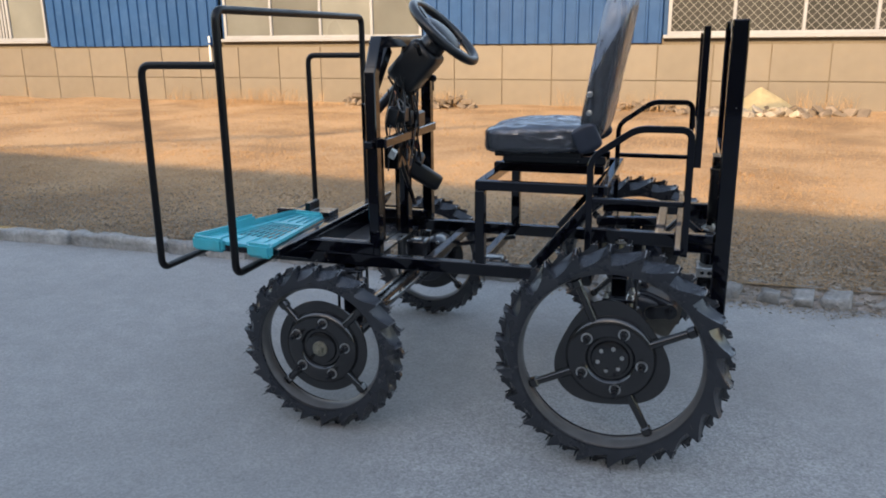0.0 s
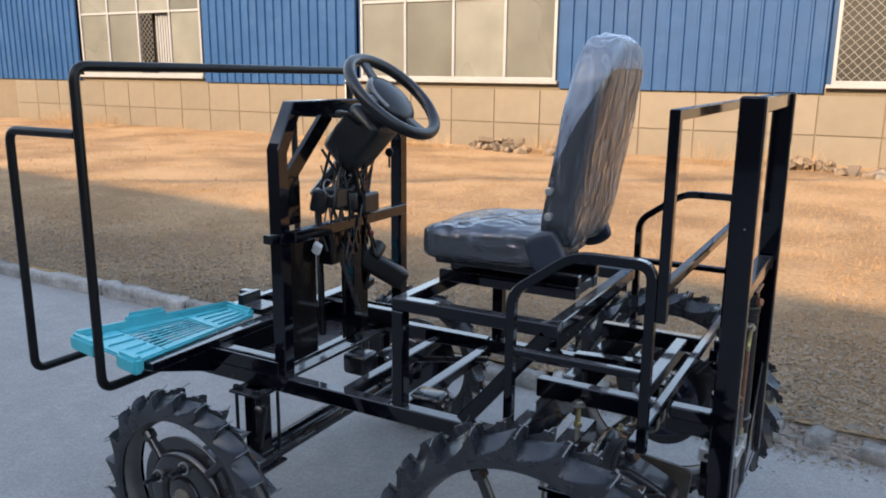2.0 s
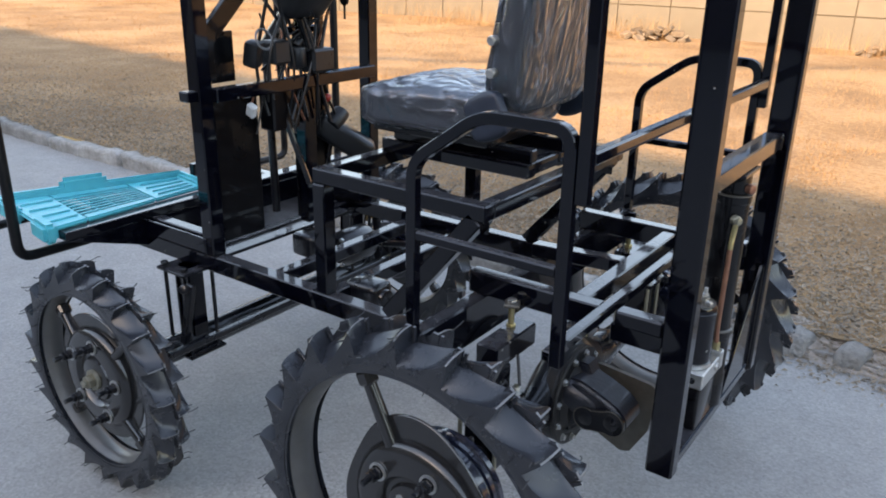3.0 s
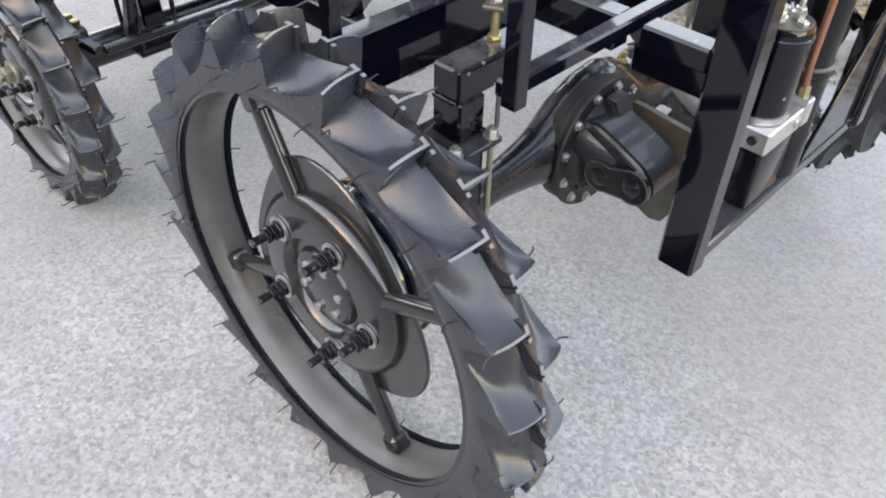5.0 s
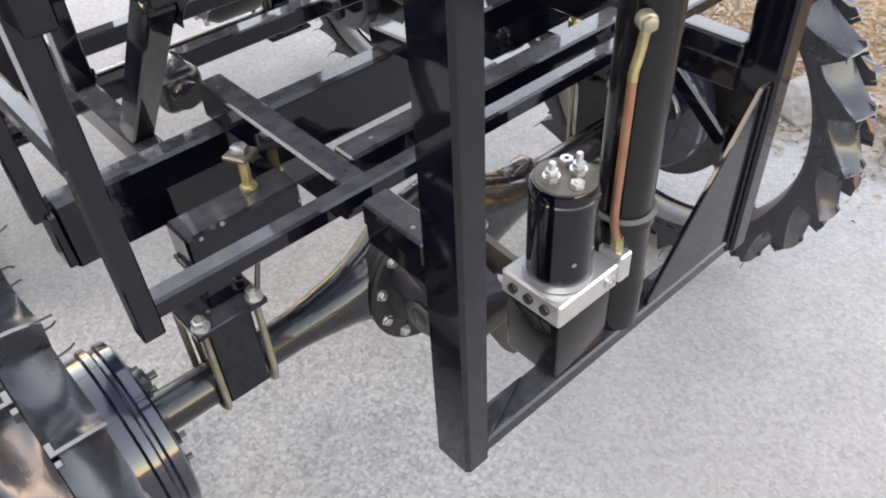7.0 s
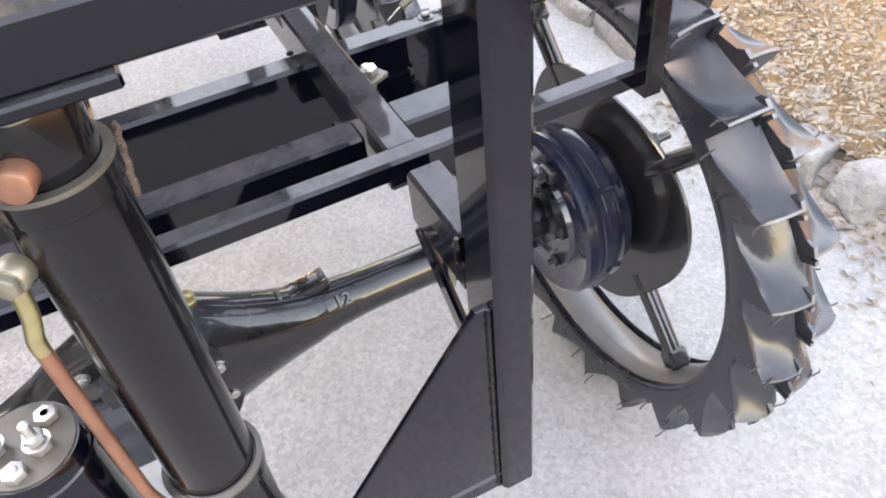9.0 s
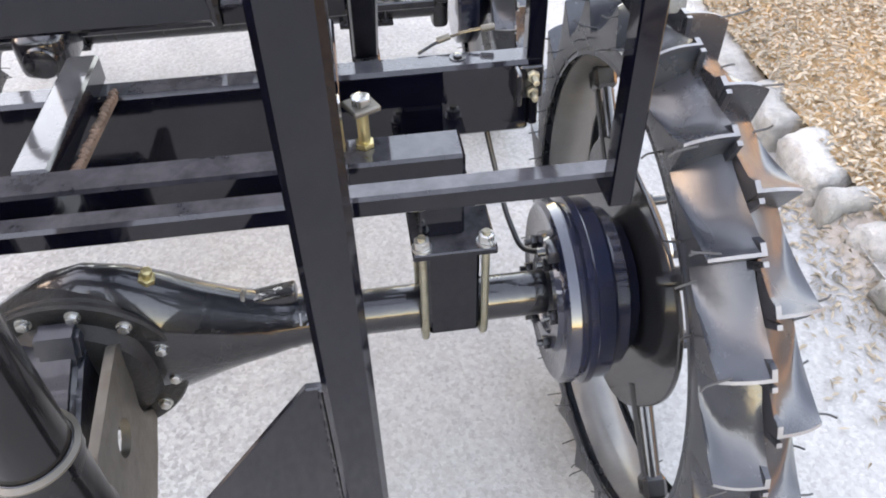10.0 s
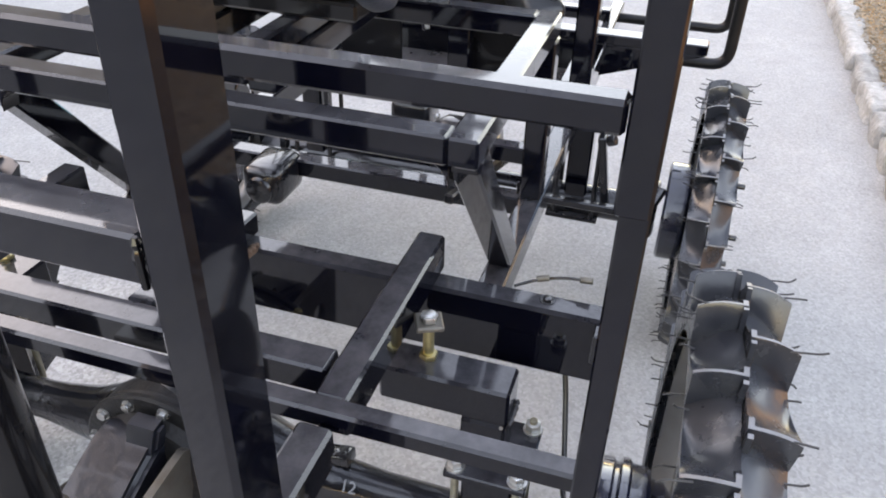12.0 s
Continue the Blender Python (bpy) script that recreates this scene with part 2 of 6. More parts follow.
def soil_material():
    """Dry yellowed lawn: straw, bare earth and pale patches."""
    m = bpy.data.materials.new("dry_lawn")
    m.use_nodes = True
    N, L = m.node_tree.nodes, m.node_tree.links
    b = N["Principled BSDF"]
    b.inputs["Roughness"].default_value = 0.95
    co = N.new("ShaderNodeTexCoord")
    n1 = N.new("ShaderNodeTexNoise")
    n1.inputs["Scale"].default_value, n1.inputs["Detail"].default_value, n1.inputs["Roughness"].default_value = 22.0, 10.0, 0.8
    L.new(co.outputs["Object"], n1.inputs["Vector"])
    n2 = N.new("ShaderNodeTexNoise")
    n2.inputs["Scale"].default_value, n2.inputs["Detail"].default_value = 0.7, 6.0
    L.new(co.outputs["Object"], n2.inputs["Vector"])
    av = N.new("ShaderNodeMath")
    av.operation = "MULTIPLY_ADD"
    L.new(n2.outputs["Fac"], av.inputs[0])
    av.inputs[1].default_value = 0.85
    L.new(n1.outputs["Fac"], av.inputs[2])
    r = N.new("ShaderNodeValToRGB")
    r.color_ramp.elements[0].position, r.color_ramp.elements[1].position = 0.62, 1.15
    r.color_ramp.elements[0].color, r.color_ramp.elements[1].color = (0.155, 0.090, 0.047, 1), (0.42, 0.268, 0.145, 1)
    e = r.color_ramp.elements.new(0.90)
    e.color = (0.315, 0.190, 0.095, 1)
    L.new(av.outputs[0], r.inputs[0])
    L.new(r.outputs[0], b.inputs["Base Color"])
    bp = N.new("ShaderNodeBump")
    bp.inputs["Strength"].default_value, bp.inputs["Distance"].default_value = 0.8, 0.03
    L.new(n1.outputs["Fac"], bp.inputs["Height"])
    L.new(bp.outputs[0], b.inputs["Normal"])
    return m


BLACK = material("black_gloss_paint", (0.0013, 0.0016, 0.0042), 0.22, 0.0, 0.3, 30, 0.0, 60, 0.08, dirt=(0.05, 0.047, 0.043), dirt_amount=0.03, dirt_scale=22, coat=1.0, spec=0.02, coat_ior=1.45, chips=28.0, dust_sheen=0.22)
PIPEB = material("satin_black_pipe_paint", (0.004, 0.004, 0.005), 0.42, 0.0, 0.3, 30, 0.0004, 90, 0.08, dirt=(0.05, 0.046, 0.042), dirt_amount=0.1, dirt_scale=22, spec=0.25)
BLACK2 = material("black_satin_paint", (0.0035, 0.0035, 0.0045), 0.28, 0.0, 0.3, 30, 0.0004, 90, 0.08, dirt=(0.06, 0.055, 0.05), dirt_amount=0.05, dirt_scale=22, spec=0.15, coat=0.6, coat_ior=1.42, dust_sheen=0.28)
CAST = material("black_cast_iron", (0.004, 0.0045, 0.007), 0.3, 0.0, 0.4, 40, 0.002, 90, 0.12, dirt=(0.09, 0.075, 0.06), dirt_amount=0.09, dirt_scale=24, spec=0.3, coat=0.7, coat_ior=1.5)
CASTD = material("dusty_black_casting", (0.008, 0.008, 0.009), 0.5, 0.0, 0.4, 40, 0.003, 120, 0.12, dirt=(0.10, 0.085, 0.07), dirt_amount=0.3, dirt_scale=16, spec=0.4)
CASTT = material("blue_black_casting", (0.009, 0.011, 0.018), 0.42, 0.0, 0.4, 30, 0.002, 90, 0.1, dirt=(0.09, 0.08, 0.07), dirt_amount=0.15, dirt_scale=20, spec=0.5, coat=0.3, coat_ior=1.5)
STEEL = material("dull_bare_steel", (0.125, 0.115, 0.10), 0.45, 0.6, 0.3, 30, 0.0008, 90, 0.12, dirt=(0.12, 0.09, 0.06), dirt_amount=0.4, dirt_scale=18)
DRUM = material("dark_blue_black_drum_paint", (0.007, 0.010, 0.024), 0.24, 0.0, 0.4, 30, 0.0006, 90, 0.1, dirt=(0.10, 0.08, 0.06), dirt_amount=0.15, dirt_scale=20, spec=0.3, coat=0.9, coat_ior=1.6)
# pale lug tops: wear, with their sky glint put into the colour
WORN_GLINT = material("worn_glint_rubber", (0.13, 0.132, 0.138), 0.45, 0.0, 0.3, 40, 0.0005, 160, 0.08, spec=0.6)
RUBBER = material("black_moulded_rubber", (0.017, 0.0195, 0.025), 0.27, 0.0, 0.25, 18, 0.0004, 120, 0.08, dirt=(0.08, 0.082, 0.088), dirt_amount=0.2, dirt_scale=11, spec=0.62)
HAIR = material("rubber_hair", (0.02, 0.02, 0.022), 0.55)
RIMP = material("dusty_dark_rim_paint", (0.010, 0.010, 0.011), 0.20, 0.0, 0.3, 20, 0.0005, 120, 0.06, dirt=(0.10, 0.092, 0.085), dirt_amount=0.08, dirt_scale=14, spec=0.5, coat=0.5, coat_ior=1.55)
RIMD = material("dusty_rim_inside", (0.085, 0.083, 0.081), 0.34, 0.0, 0.3, 20, 0.0005, 120, 0.08, dirt=(0.11, 0.10, 0.09), dirt_amount=0.35, dirt_scale=9, spec=0.5)
ZINC = material("zinc_plated_steel", (0.50, 0.50, 0.485), 0.3, 0.9, 0.2, 60, 0.0004, 300)
UBOLT = material("dull_zinc_steel", (0.30, 0.28, 0.22), 0.42, 0.8, 0.3, 50, 0.0006, 300, dirt=(0.10, 0.08, 0.06), dirt_amount=0.5, dirt_scale=30)
BRASS = material("yellow_zinc_steel", (0.46, 0.39, 0.21), 0.32, 0.9, 0.25, 60, 0.0004, 300)
COPPER = material("copper_brown_pipe", (0.32, 0.15, 0.10), 0.4, 0.7, 0.3, 40)
ALU = material("cast_aluminium", (0.52, 0.52, 0.51), 0.38, 0.8, 0.15, 50, 0.0006, 200)
RUST = material("rusty_weld", (0.12, 0.072, 0.05), 0.85, 0.1, 0.5, 90, 0.003, 200)
TEAL = material("teal_plastic", (0.015, 0.41, 0.49), 0.36, 0.0, 0.12, 14, 0.0005, 150, 0.08, dirt=(0.25, 0.36, 0.36), dirt_amount=0.3, dirt_scale=8)
SEATM = material("dark_grey_seat_vinyl", (0.014, 0.021, 0.036), 0.45, 0.0, 0.2, 40, 0.001, 220)
SEATB = streaked_material("brown_seat_back_shell", (0.060, 0.042, 0.040), (0.34, 0.31, 0.31))
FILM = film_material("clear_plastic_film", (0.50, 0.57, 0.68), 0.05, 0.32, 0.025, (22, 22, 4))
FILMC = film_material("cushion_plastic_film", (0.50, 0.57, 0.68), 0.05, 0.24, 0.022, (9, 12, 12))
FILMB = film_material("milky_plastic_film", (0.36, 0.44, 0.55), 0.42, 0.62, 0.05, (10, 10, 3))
PLASTIC = material("black_moulded_plastic", (0.008, 0.009, 0.011), 0.36, 0.0, 0.2, 50, 0.0006, 400)
GREYPL = material("silver_grey_plastic", (0.16, 0.165, 0.175), 0.35, 0.2, 0.1, 50)
REDP = material("red_plastic", (0.35, 0.03, 0.02), 0.4)
WHITEP = material("white_plastic", (0.72, 0.72, 0.70), 0.4)
ROAD = asphalt_material()
SOIL = soil_material()
BANK = material("crumbled_stone_dust", (0.30, 0.27, 0.245), 0.95, 0.0, 0.35, 60, 0.006, 140, dirt=(0.24, 0.19, 0.14), dirt_amount=0.5, dirt_scale=14)
LITTER = material("dry_leaf_litter", (0.275, 0.225, 0.172), 0.9, 0.0, 0.3, 12, random_tone=0.16, island=True)
STRAW = material("dry_straw", (0.37, 0.225, 0.112), 0.9, 0.0, 0.25, 3, random_tone=0.25, island=True)
KERB = material("pale_kerb_stone", (0.25, 0.243, 0.23), 0.9, 0.0, 0.4, 30, 0.02, 55, dirt=(0.17, 0.155, 0.13), dirt_amount=0.6, dirt_scale=12, random_tone=0.2)
TILE = material("beige_wall_tile", (0.155, 0.132, 0.104), 0.5, 0.0, 0.08, 5, 0.0006, 60, dirt=(0.19, 0.14, 0.09), dirt_amount=0.35, dirt_scale=1.6, random_tone=0.06)
GROUT = material("wall_joint", (0.14, 0.115, 0.085), 0.9, 0.0, 0.2, 20)
BLUE = material("blue_painted_cladding", (0.009, 0.055, 0.155), 0.55, 0.0, 0.12, 4, 0.0008, 50, dirt=(0.06, 0.12, 0.21), dirt_amount=0.25, dirt_scale=2.0, spec=0.25)
PVC = material("white_window_frame", (0.26, 0.268, 0.28), 0.4, 0.0, 0.08, 12)
GLASS = material("dusty_window_glass", (0.130, 0.132, 0.118), 0.3, 0.0, 0.25, 1.5, rough_vary=0.08, random_tone=0.3)
GLASSD = material("dark_window_glass", (0.050, 0.050, 0.046), 0.25, 0.0, 0.25, 1.5, rough_vary=0.08, random_tone=0.3)
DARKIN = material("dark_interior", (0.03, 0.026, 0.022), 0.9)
MESHW = material("grey_window_mesh", (0.16, 0.155, 0.145), 0.6)
ROOFM = material("grey_roof_sheet", (0.25, 0.27, 0.30), 0.5)
PLASTER = material("dark_brick_plaster", (0.08, 0.074, 0.068), 0.9, 0.0, 0.15, 3)
RUBBLE = material("broken_masonry", (0.165, 0.125, 0.09), 0.9, 0.0, 0.3, 20, 0.01, 60, random_tone=0.4, island=True)
SACK = material("yellowed_foam_board", (0.38, 0.31, 0.18), 0.8, 0.0, 0.2, 9, random_tone=0.2, island=True)
PALE_RUBBLE = material("pale_broken_masonry", (0.30, 0.25, 0.19), 0.9, 0.0, 0.3, 20, 0.01, 60, random_tone=0.3, island=True)


# ---- mesh helpers ----
def put(bm, tmp):
    me = bpy.data.meshes.new("tmp")
    tmp.to_mesh(me)
    tmp.free()
    bm.from_mesh(me)
    bpy.data.meshes.remove(me)


def add_box(bm, size, m=None, bevel=0.004, seg=1):
    t = bmesh.new()
    bmesh.ops.create_cube(t, size=1.0, matrix=Matrix.Diagonal((*size, 1)))
    if bevel:
        bmesh.ops.bevel(t, geom=t.edges[:], offset=min(bevel, min(size) * 0.45), segments=seg, affect="EDGES", profile=0.5)
    if m is not None:
        t.transform(m)
    put(bm, t)


def box_between(bm, lo, hi, bevel=0.004, seg=1):
    lo, hi = Vector(lo), Vector(hi)
    add_box(bm, (hi - lo)[:], Matrix.Translation((lo + hi) / 2), bevel, seg)


def axes(p0, p1, up):
    d = (Vector(p1) - Vector(p0))
    z = d.normalized()
    u = Vector(up)
    if abs(z.dot(u)) > 0.98:
        u = Vector((1, 0, 0))
    x = u.cross(z).normalized()
    y = z.cross(x)
    return Matrix((x, y, z)).transposed().to_4x4(), d.length


def add_bar(bm, p0, p1, w, h, up=(0, 0, 1), bevel=0.0035):
    """A square tube from p0 to p1: w across, h along up."""
    r, n = axes(p0, p1, up)
    add_box(bm, (w, h, n), Matrix.Translation((Vector(p0) + Vector(p1)) / 2) @ r, bevel)


def add_cyl(bm, p0, p1, r, r2=None, seg=24, bevel=0.0):
    t = bmesh.new()
    rot, n = axes(p0, p1, (0, 0, 1))
    bmesh.ops.create_cone(t, cap_ends=True, segments=seg, radius1=r, radius2=r if r2 is None else r2, depth=n)
    if bevel:
        caps = [e for e in t.edges if abs(e.verts[0].co.z - e.verts[1].co.z) < 1e-6]
        bmesh.ops.bevel(t, geom=caps, offset=bevel, segments=2, affect="EDGES", profile=0.5)
    t.transform(Matrix.Translation((Vector(p0) + Vector(p1)) / 2) @ rot)
    put(bm, t)


def add_revolve(bm, profile, m, seg=48):
    """Turns a closed or open outline of (radius, height) about the local z axis."""
    t = bmesh.new()
    rings = []
    for i in range(seg):
        a = 2 * math.pi * i / seg
        rings.append([t.verts.new((r * math.cos(a), r * math.sin(a), h)) for r, h in profile])
    for i in range(seg):
        a, b = rings[i], rings[(i + 1) % seg]
        for j in range(len(profile) - 1):
            t.faces.new((a[j], b[j], b[j + 1], a[j + 1]))
    bmesh.ops.remove_doubles(t, verts=t.verts[:], dist=1e-5)
    bmesh.ops.recalc_face_normals(t, faces=t.faces[:])
    t.transform(m)
    put(bm, t)


def rounded(points, radius, steps=6):
    """A polyline with its corners rounded off."""
    pts = [Vector(p) for p in points]
    out = [pts[0]]
    for a, b, c in zip(pts, pts[1:], pts[2:]):
        u, v = (a - b), (c - b)
        r = min(radius, u.length * 0.45, v.length * 0.45)
        p, q = b + u.normalized() * r, b + v.normalized() * r
        for i in range(steps + 1):
            s = i / steps
            out.append(p.lerp(b, s).lerp(b.lerp(q, s), s))
    out.append(pts[-1])
    return out


def add_pipe(bm, points, r, bend=0.05, seg=12, steps=6):
    path = rounded(points, bend, steps) if len(points) > 2 else [Vector(p) for p in points]
    t = bmesh.new()
    d = (path[1] - path[0]).normalized()
    n = d.orthogonal().normalized()
    rings = []
    for i, p in enumerate(path):
        dn = (path[min(i + 1, len(path) - 1)] - path[max(i - 1, 0)]).normalized()
        n = (n - dn * n.dot(dn)).normalized()
        b = dn.cross(n)
        rings.append([t.verts.new(p + (n * math.cos(2 * math.pi * k / seg) + b * math.sin(2 * math.pi * k / seg)) * r) for k in range(seg)])
    for a, b in zip(rings, rings[1:]):
        for k in range(seg):
            t.faces.new((a[k], a[(k + 1) % seg], b[(k + 1) % seg], b[k]))
    t.faces.new(rings[0][::-1])
    t.faces.new(rings[-1])
    put(bm, t)


def add_plate(bm, outline, thick, m, bevel=0.0015, seg=1):
    """A flat plate with that outline in local xy and a thickness along local z."""
    t = bmesh.new()
    vs = [t.verts.new((x, y, -thick / 2)) for x, y in outline]
    f = t.faces.new(vs)
    ex = bmesh.ops.extrude_face_region(t, geom=[f])
    bmesh.ops.translate(t, verts=[v for v in ex["geom"] if isinstance(v, bmesh.types.BMVert)], vec=(0, 0, thick))
    bmesh.ops.recalc_face_normals(t, faces=t.faces[:])
    if bevel:
        rim = [e for e in t.edges if abs(e.verts[0].co.z - e.verts[1].co.z) < 1e-7]
        bmesh.ops.bevel(t, geom=rim, offset=bevel, segments=seg, affect="EDGES")
    t.transform(m)
    put(bm, t)


def add_square_path(bm, pts, w, depth, normal, closed=False):
    """A mitred square tube along a flat polyline; depth is measured along the normal of its plane."""
    t = bmesh.new()
    nz = Vector(normal).normalized()
    pts = [Vector(p) for p in pts]
    n, rings = len(pts), []
    for i, p in enumerate(pts):
        a = pts[i - 1] if i or closed else None
        c = pts[(i + 1) % n] if i < n - 1 or closed else None
        d0 = (p - a).normalized() if a is not None else (c - p).normalized()
        d1 = (c - p).normalized() if c is not None else d0
        s0, s1 = nz.cross(d0), nz.cross(d1)
        side = (s0 + s1).normalized()
        side *= 0.5 * w / side.dot(s0)
        rings.append([t.verts.new(p + side * u + nz * depth * 0.5 * v) for u, v in ((1, 1), (1, -1), (-1, -1), (-1, 1))])
    for i in range(n if closed else n - 1):
        a, c = rings[i], rings[(i + 1) % n]
        for k in range(4):
            t.faces.new((a[k], a[(k + 1) % 4], c[(k + 1) % 4], c[k]))
    if not closed:
        t.faces.new(rings[0])
        t.faces.new(rings[-1])
    bmesh.ops.recalc_face_normals(t, faces=t.faces[:])
    bmesh.ops.bevel(t, geom=[e for e in t.edges if e.calc_face_angle(0) > 0.6], offset=min(w, depth) * 0.08, segments=1, affect="EDGES")
    put(bm, t)


def add_holed_plate(bm, outline, hole, hole_r, thick, m, n=64):
    """A flat plate with one round hole; the outline is star-shaped about the hole."""
    t = bmesh.new()
    hx, hy = hole
    outer, inner = [], []
    for k in range(n):
        a = 2 * math.pi * k / n
        dx, dy = math.cos(a), math.sin(a)
        best = 0.0
        for (x0, y0), (x1, y1) in zip(outline, outline[1:] + outline[:1]):
            ex, ey = x1 - x0, y1 - y0
            det = ex * dy - ey * dx
            if abs(det) > 1e-9:
                r = (ex * (y0 - hy) - ey * (x0 - hx)) / det
                u = (dx * (y0 - hy) - dy * (x0 - hx)) / det
                if r > 0 and -1e-6 <= u <= 1 + 1e-6:
                    best = max(best, r)
        outer.append((hx + dx * best, hy + dy * best))
        inner.append((hx + dx * hole_r, hy + dy * hole_r))
    loops = [[t.verts.new((px, py, z)) for px, py in pts] for pts, z in ((inner, -thick / 2), (outer, -thick / 2), (outer, thick / 2), (inner, thick / 2))]
    for k in range(n):
        q = (k + 1) % n
        for a, c in zip(loops, loops[1:] + loops[:1]):
            t.faces.new((a[k], a[q], c[q], c[k]))
    bmesh.ops.recalc_face_normals(t, faces=t.faces[:])
    t.transform(m)
    put(bm, t)


def add_hex(bm, p, d, r, h):
    """A hexagon nut or bolt head at p, along d."""
    d = Vector(d).normalized()
    add_cyl(bm, p, Vector(p) + d * h, r, None, 6, r * 0.12)


def finish(ob, smooth=True):
    if smooth:
        for f in ob.data.polygons:
            f.use_smooth = True
        ob.data.set_sharp_from_angle(angle=radians(32))


def part(name, bm, mat, parent, label="", smooth=True):
    me = bpy.data.meshes.new(name)
    bm.to_mesh(me)
    bm.free()
    me.materials.append(mat)
    ob = new(name, me)
    if parent is not None:
        ob.parent = parent
    finish(ob, smooth)
    if label:
        tagged(ob, label)
    return ob


def bar_part(name, p0, p1, w, h, parent, mat=BLACK, up=(0, 0, 1), label=""):
    bm = bmesh.new()
    add_bar(bm, p0, p1, w, h, up)
    return part(name, bm, mat, parent, label)


def weld_bead(p0, p1, parent, r=0.0038):
    """A rippled weld seam from p0 to p1."""
    p0, p1 = Vector(p0), Vector(p1)
    n = max(4, int((p1 - p0).length / 0.0045))
    bm = bmesh.new()
    rot = axes(p0, p1, (0, 0, 1))[0]
    rings = []
    for i in range(n + 1):
        q = p0.lerp(p1, i / n)
        rr = r * (1.0 + 0.22 * math.sin(i * 2.3) + 0.12 * math.sin(i * 5.1)) * (0.6 if i in (0, n) else 1.0)
        rings.append([bm.verts.new(q + (rot @ Vector((math.cos(a), math.sin(a), 0))) * rr) for a in [k * math.pi / 4 for k in range(8)]])
    for a, c in zip(rings, rings[1:]):
        for k in range(8):
            bm.faces.new((a[k], a[(k + 1) % 8], c[(k + 1) % 8], c[k]))
    bm.faces.new(rings[0][::-1])
    bm.faces.new(rings[-1])
    return part("weld_bead", bm, BLACK2, parent)


def pipe_part(name, pts, r, parent, mat=BLACK, bend=0.05, label=""):
    bm = bmesh.new()
    add_pipe(bm, pts, r, bend)
    return part(name, bm, mat, parent, label)


# ---- ground, kerb, lawn ----
def grid_sheet(name, x0, x1, y0, y1, nx, ny, height, mat, label):
    bm = bmesh.new()
    vs = [[bm.verts.new((x0 + (x1 - x0) * i / nx, y0 + (y1 - y0) * j / ny, 0)) for j in range(ny + 1)] for i in range(nx + 1)]
    for row in vs:
        for v in row:
            v.co.z = height(v.co.x, v.co.y)
    for i in range(nx):
        for j in range(ny):
            bm.faces.new((vs[i][j], vs[i + 1][j], vs[i + 1][j + 1], vs[i][j + 1]))
    return tagged(part(name, bm, mat, None), label, "ground", kind="structure")


KERB_Y, WALL_Y, ROAD_Z = 1.415, 13.23, -0.017
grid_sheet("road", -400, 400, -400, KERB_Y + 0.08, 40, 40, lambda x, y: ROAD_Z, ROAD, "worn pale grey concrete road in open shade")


def lawn_height(x, y):
    s = min(1.0, max(0.0, (y - 1.55) / 3.0))
    bumps = noise.noise(Vector((x * 0.8, y * 0.8, 0))) * 0.05 + noise.noise(Vector((x * 3, y * 3, 5))) * 0.02
    return 0.07 + 0.03 * s + bumps * s


grid_sheet("ground", -60, 40, KERB_Y + 0.1, WALL_Y + 0.3, 300, 60, lawn_height, SOIL, "dry yellow lawn with bare earth patches")
far = bmesh.new()
box_between(far, (-400, KERB_Y + 0.12, -0.3), (-60, 400, 0.06), 0)
box_between(far, (40, KERB_Y + 0.12, -0.3), (400, 400, 0.06), 0)
tagged(part("ground", far, SOIL, None, smooth=False), "dry yellow open ground in the distance", "ground", kind="structure")

kerb = bmesh.new()
box_between(kerb, (-60, KERB_Y + 0.04, -0.1), (40, KERB_Y + 0.13, 0.02), 0)
kerb = tagged(part("kerb", kerb, KERB, None, smooth=False), "pale weathered kerb of uneven stone blocks", "kerb", kind="structure")


def stone_mesh(length, seed, height=0.15, rough=0.024):
    """A worn kerb block: rounded edges, chipped and pitted faces."""
    bm = bmesh.new()
    bmesh.ops.create_cube(bm, size=1.0, matrix=Matrix.Diagonal((length, 0.125, height, 1)))
    bmesh.ops.bevel(bm, geom=bm.edges[:], offset=min(0.03, height * 0.2), segments=2, affect="EDGES", profile=0.6)
    bmesh.ops.subdivide_edges(bm, edges=[e for e in bm.edges if e.calc_length() > 0.06], cuts=max(3, int(length / 0.06)), use_grid_fill=True)
    for v in bm.verts:
        p = v.co * 9 + Vector((seed * 3.7, 0, 0))
        v.co += Vector((noise.noise(p), noise.noise(p + Vector((0, 9, 0))), noise.noise(p + Vector((0, 0, 9))))) * rough
        v.co += v.co.normalized() * 0.010 * noise.noise(v.co * 32 + Vector((seed, 0, 0)))
    me = bpy.data.meshes.new("kerb_stone")
    bm.to_mesh(me)
    bm.free()
    me.materials.append(KERB)
    for f in me.polygons:
        f.use_smooth = True
    return me


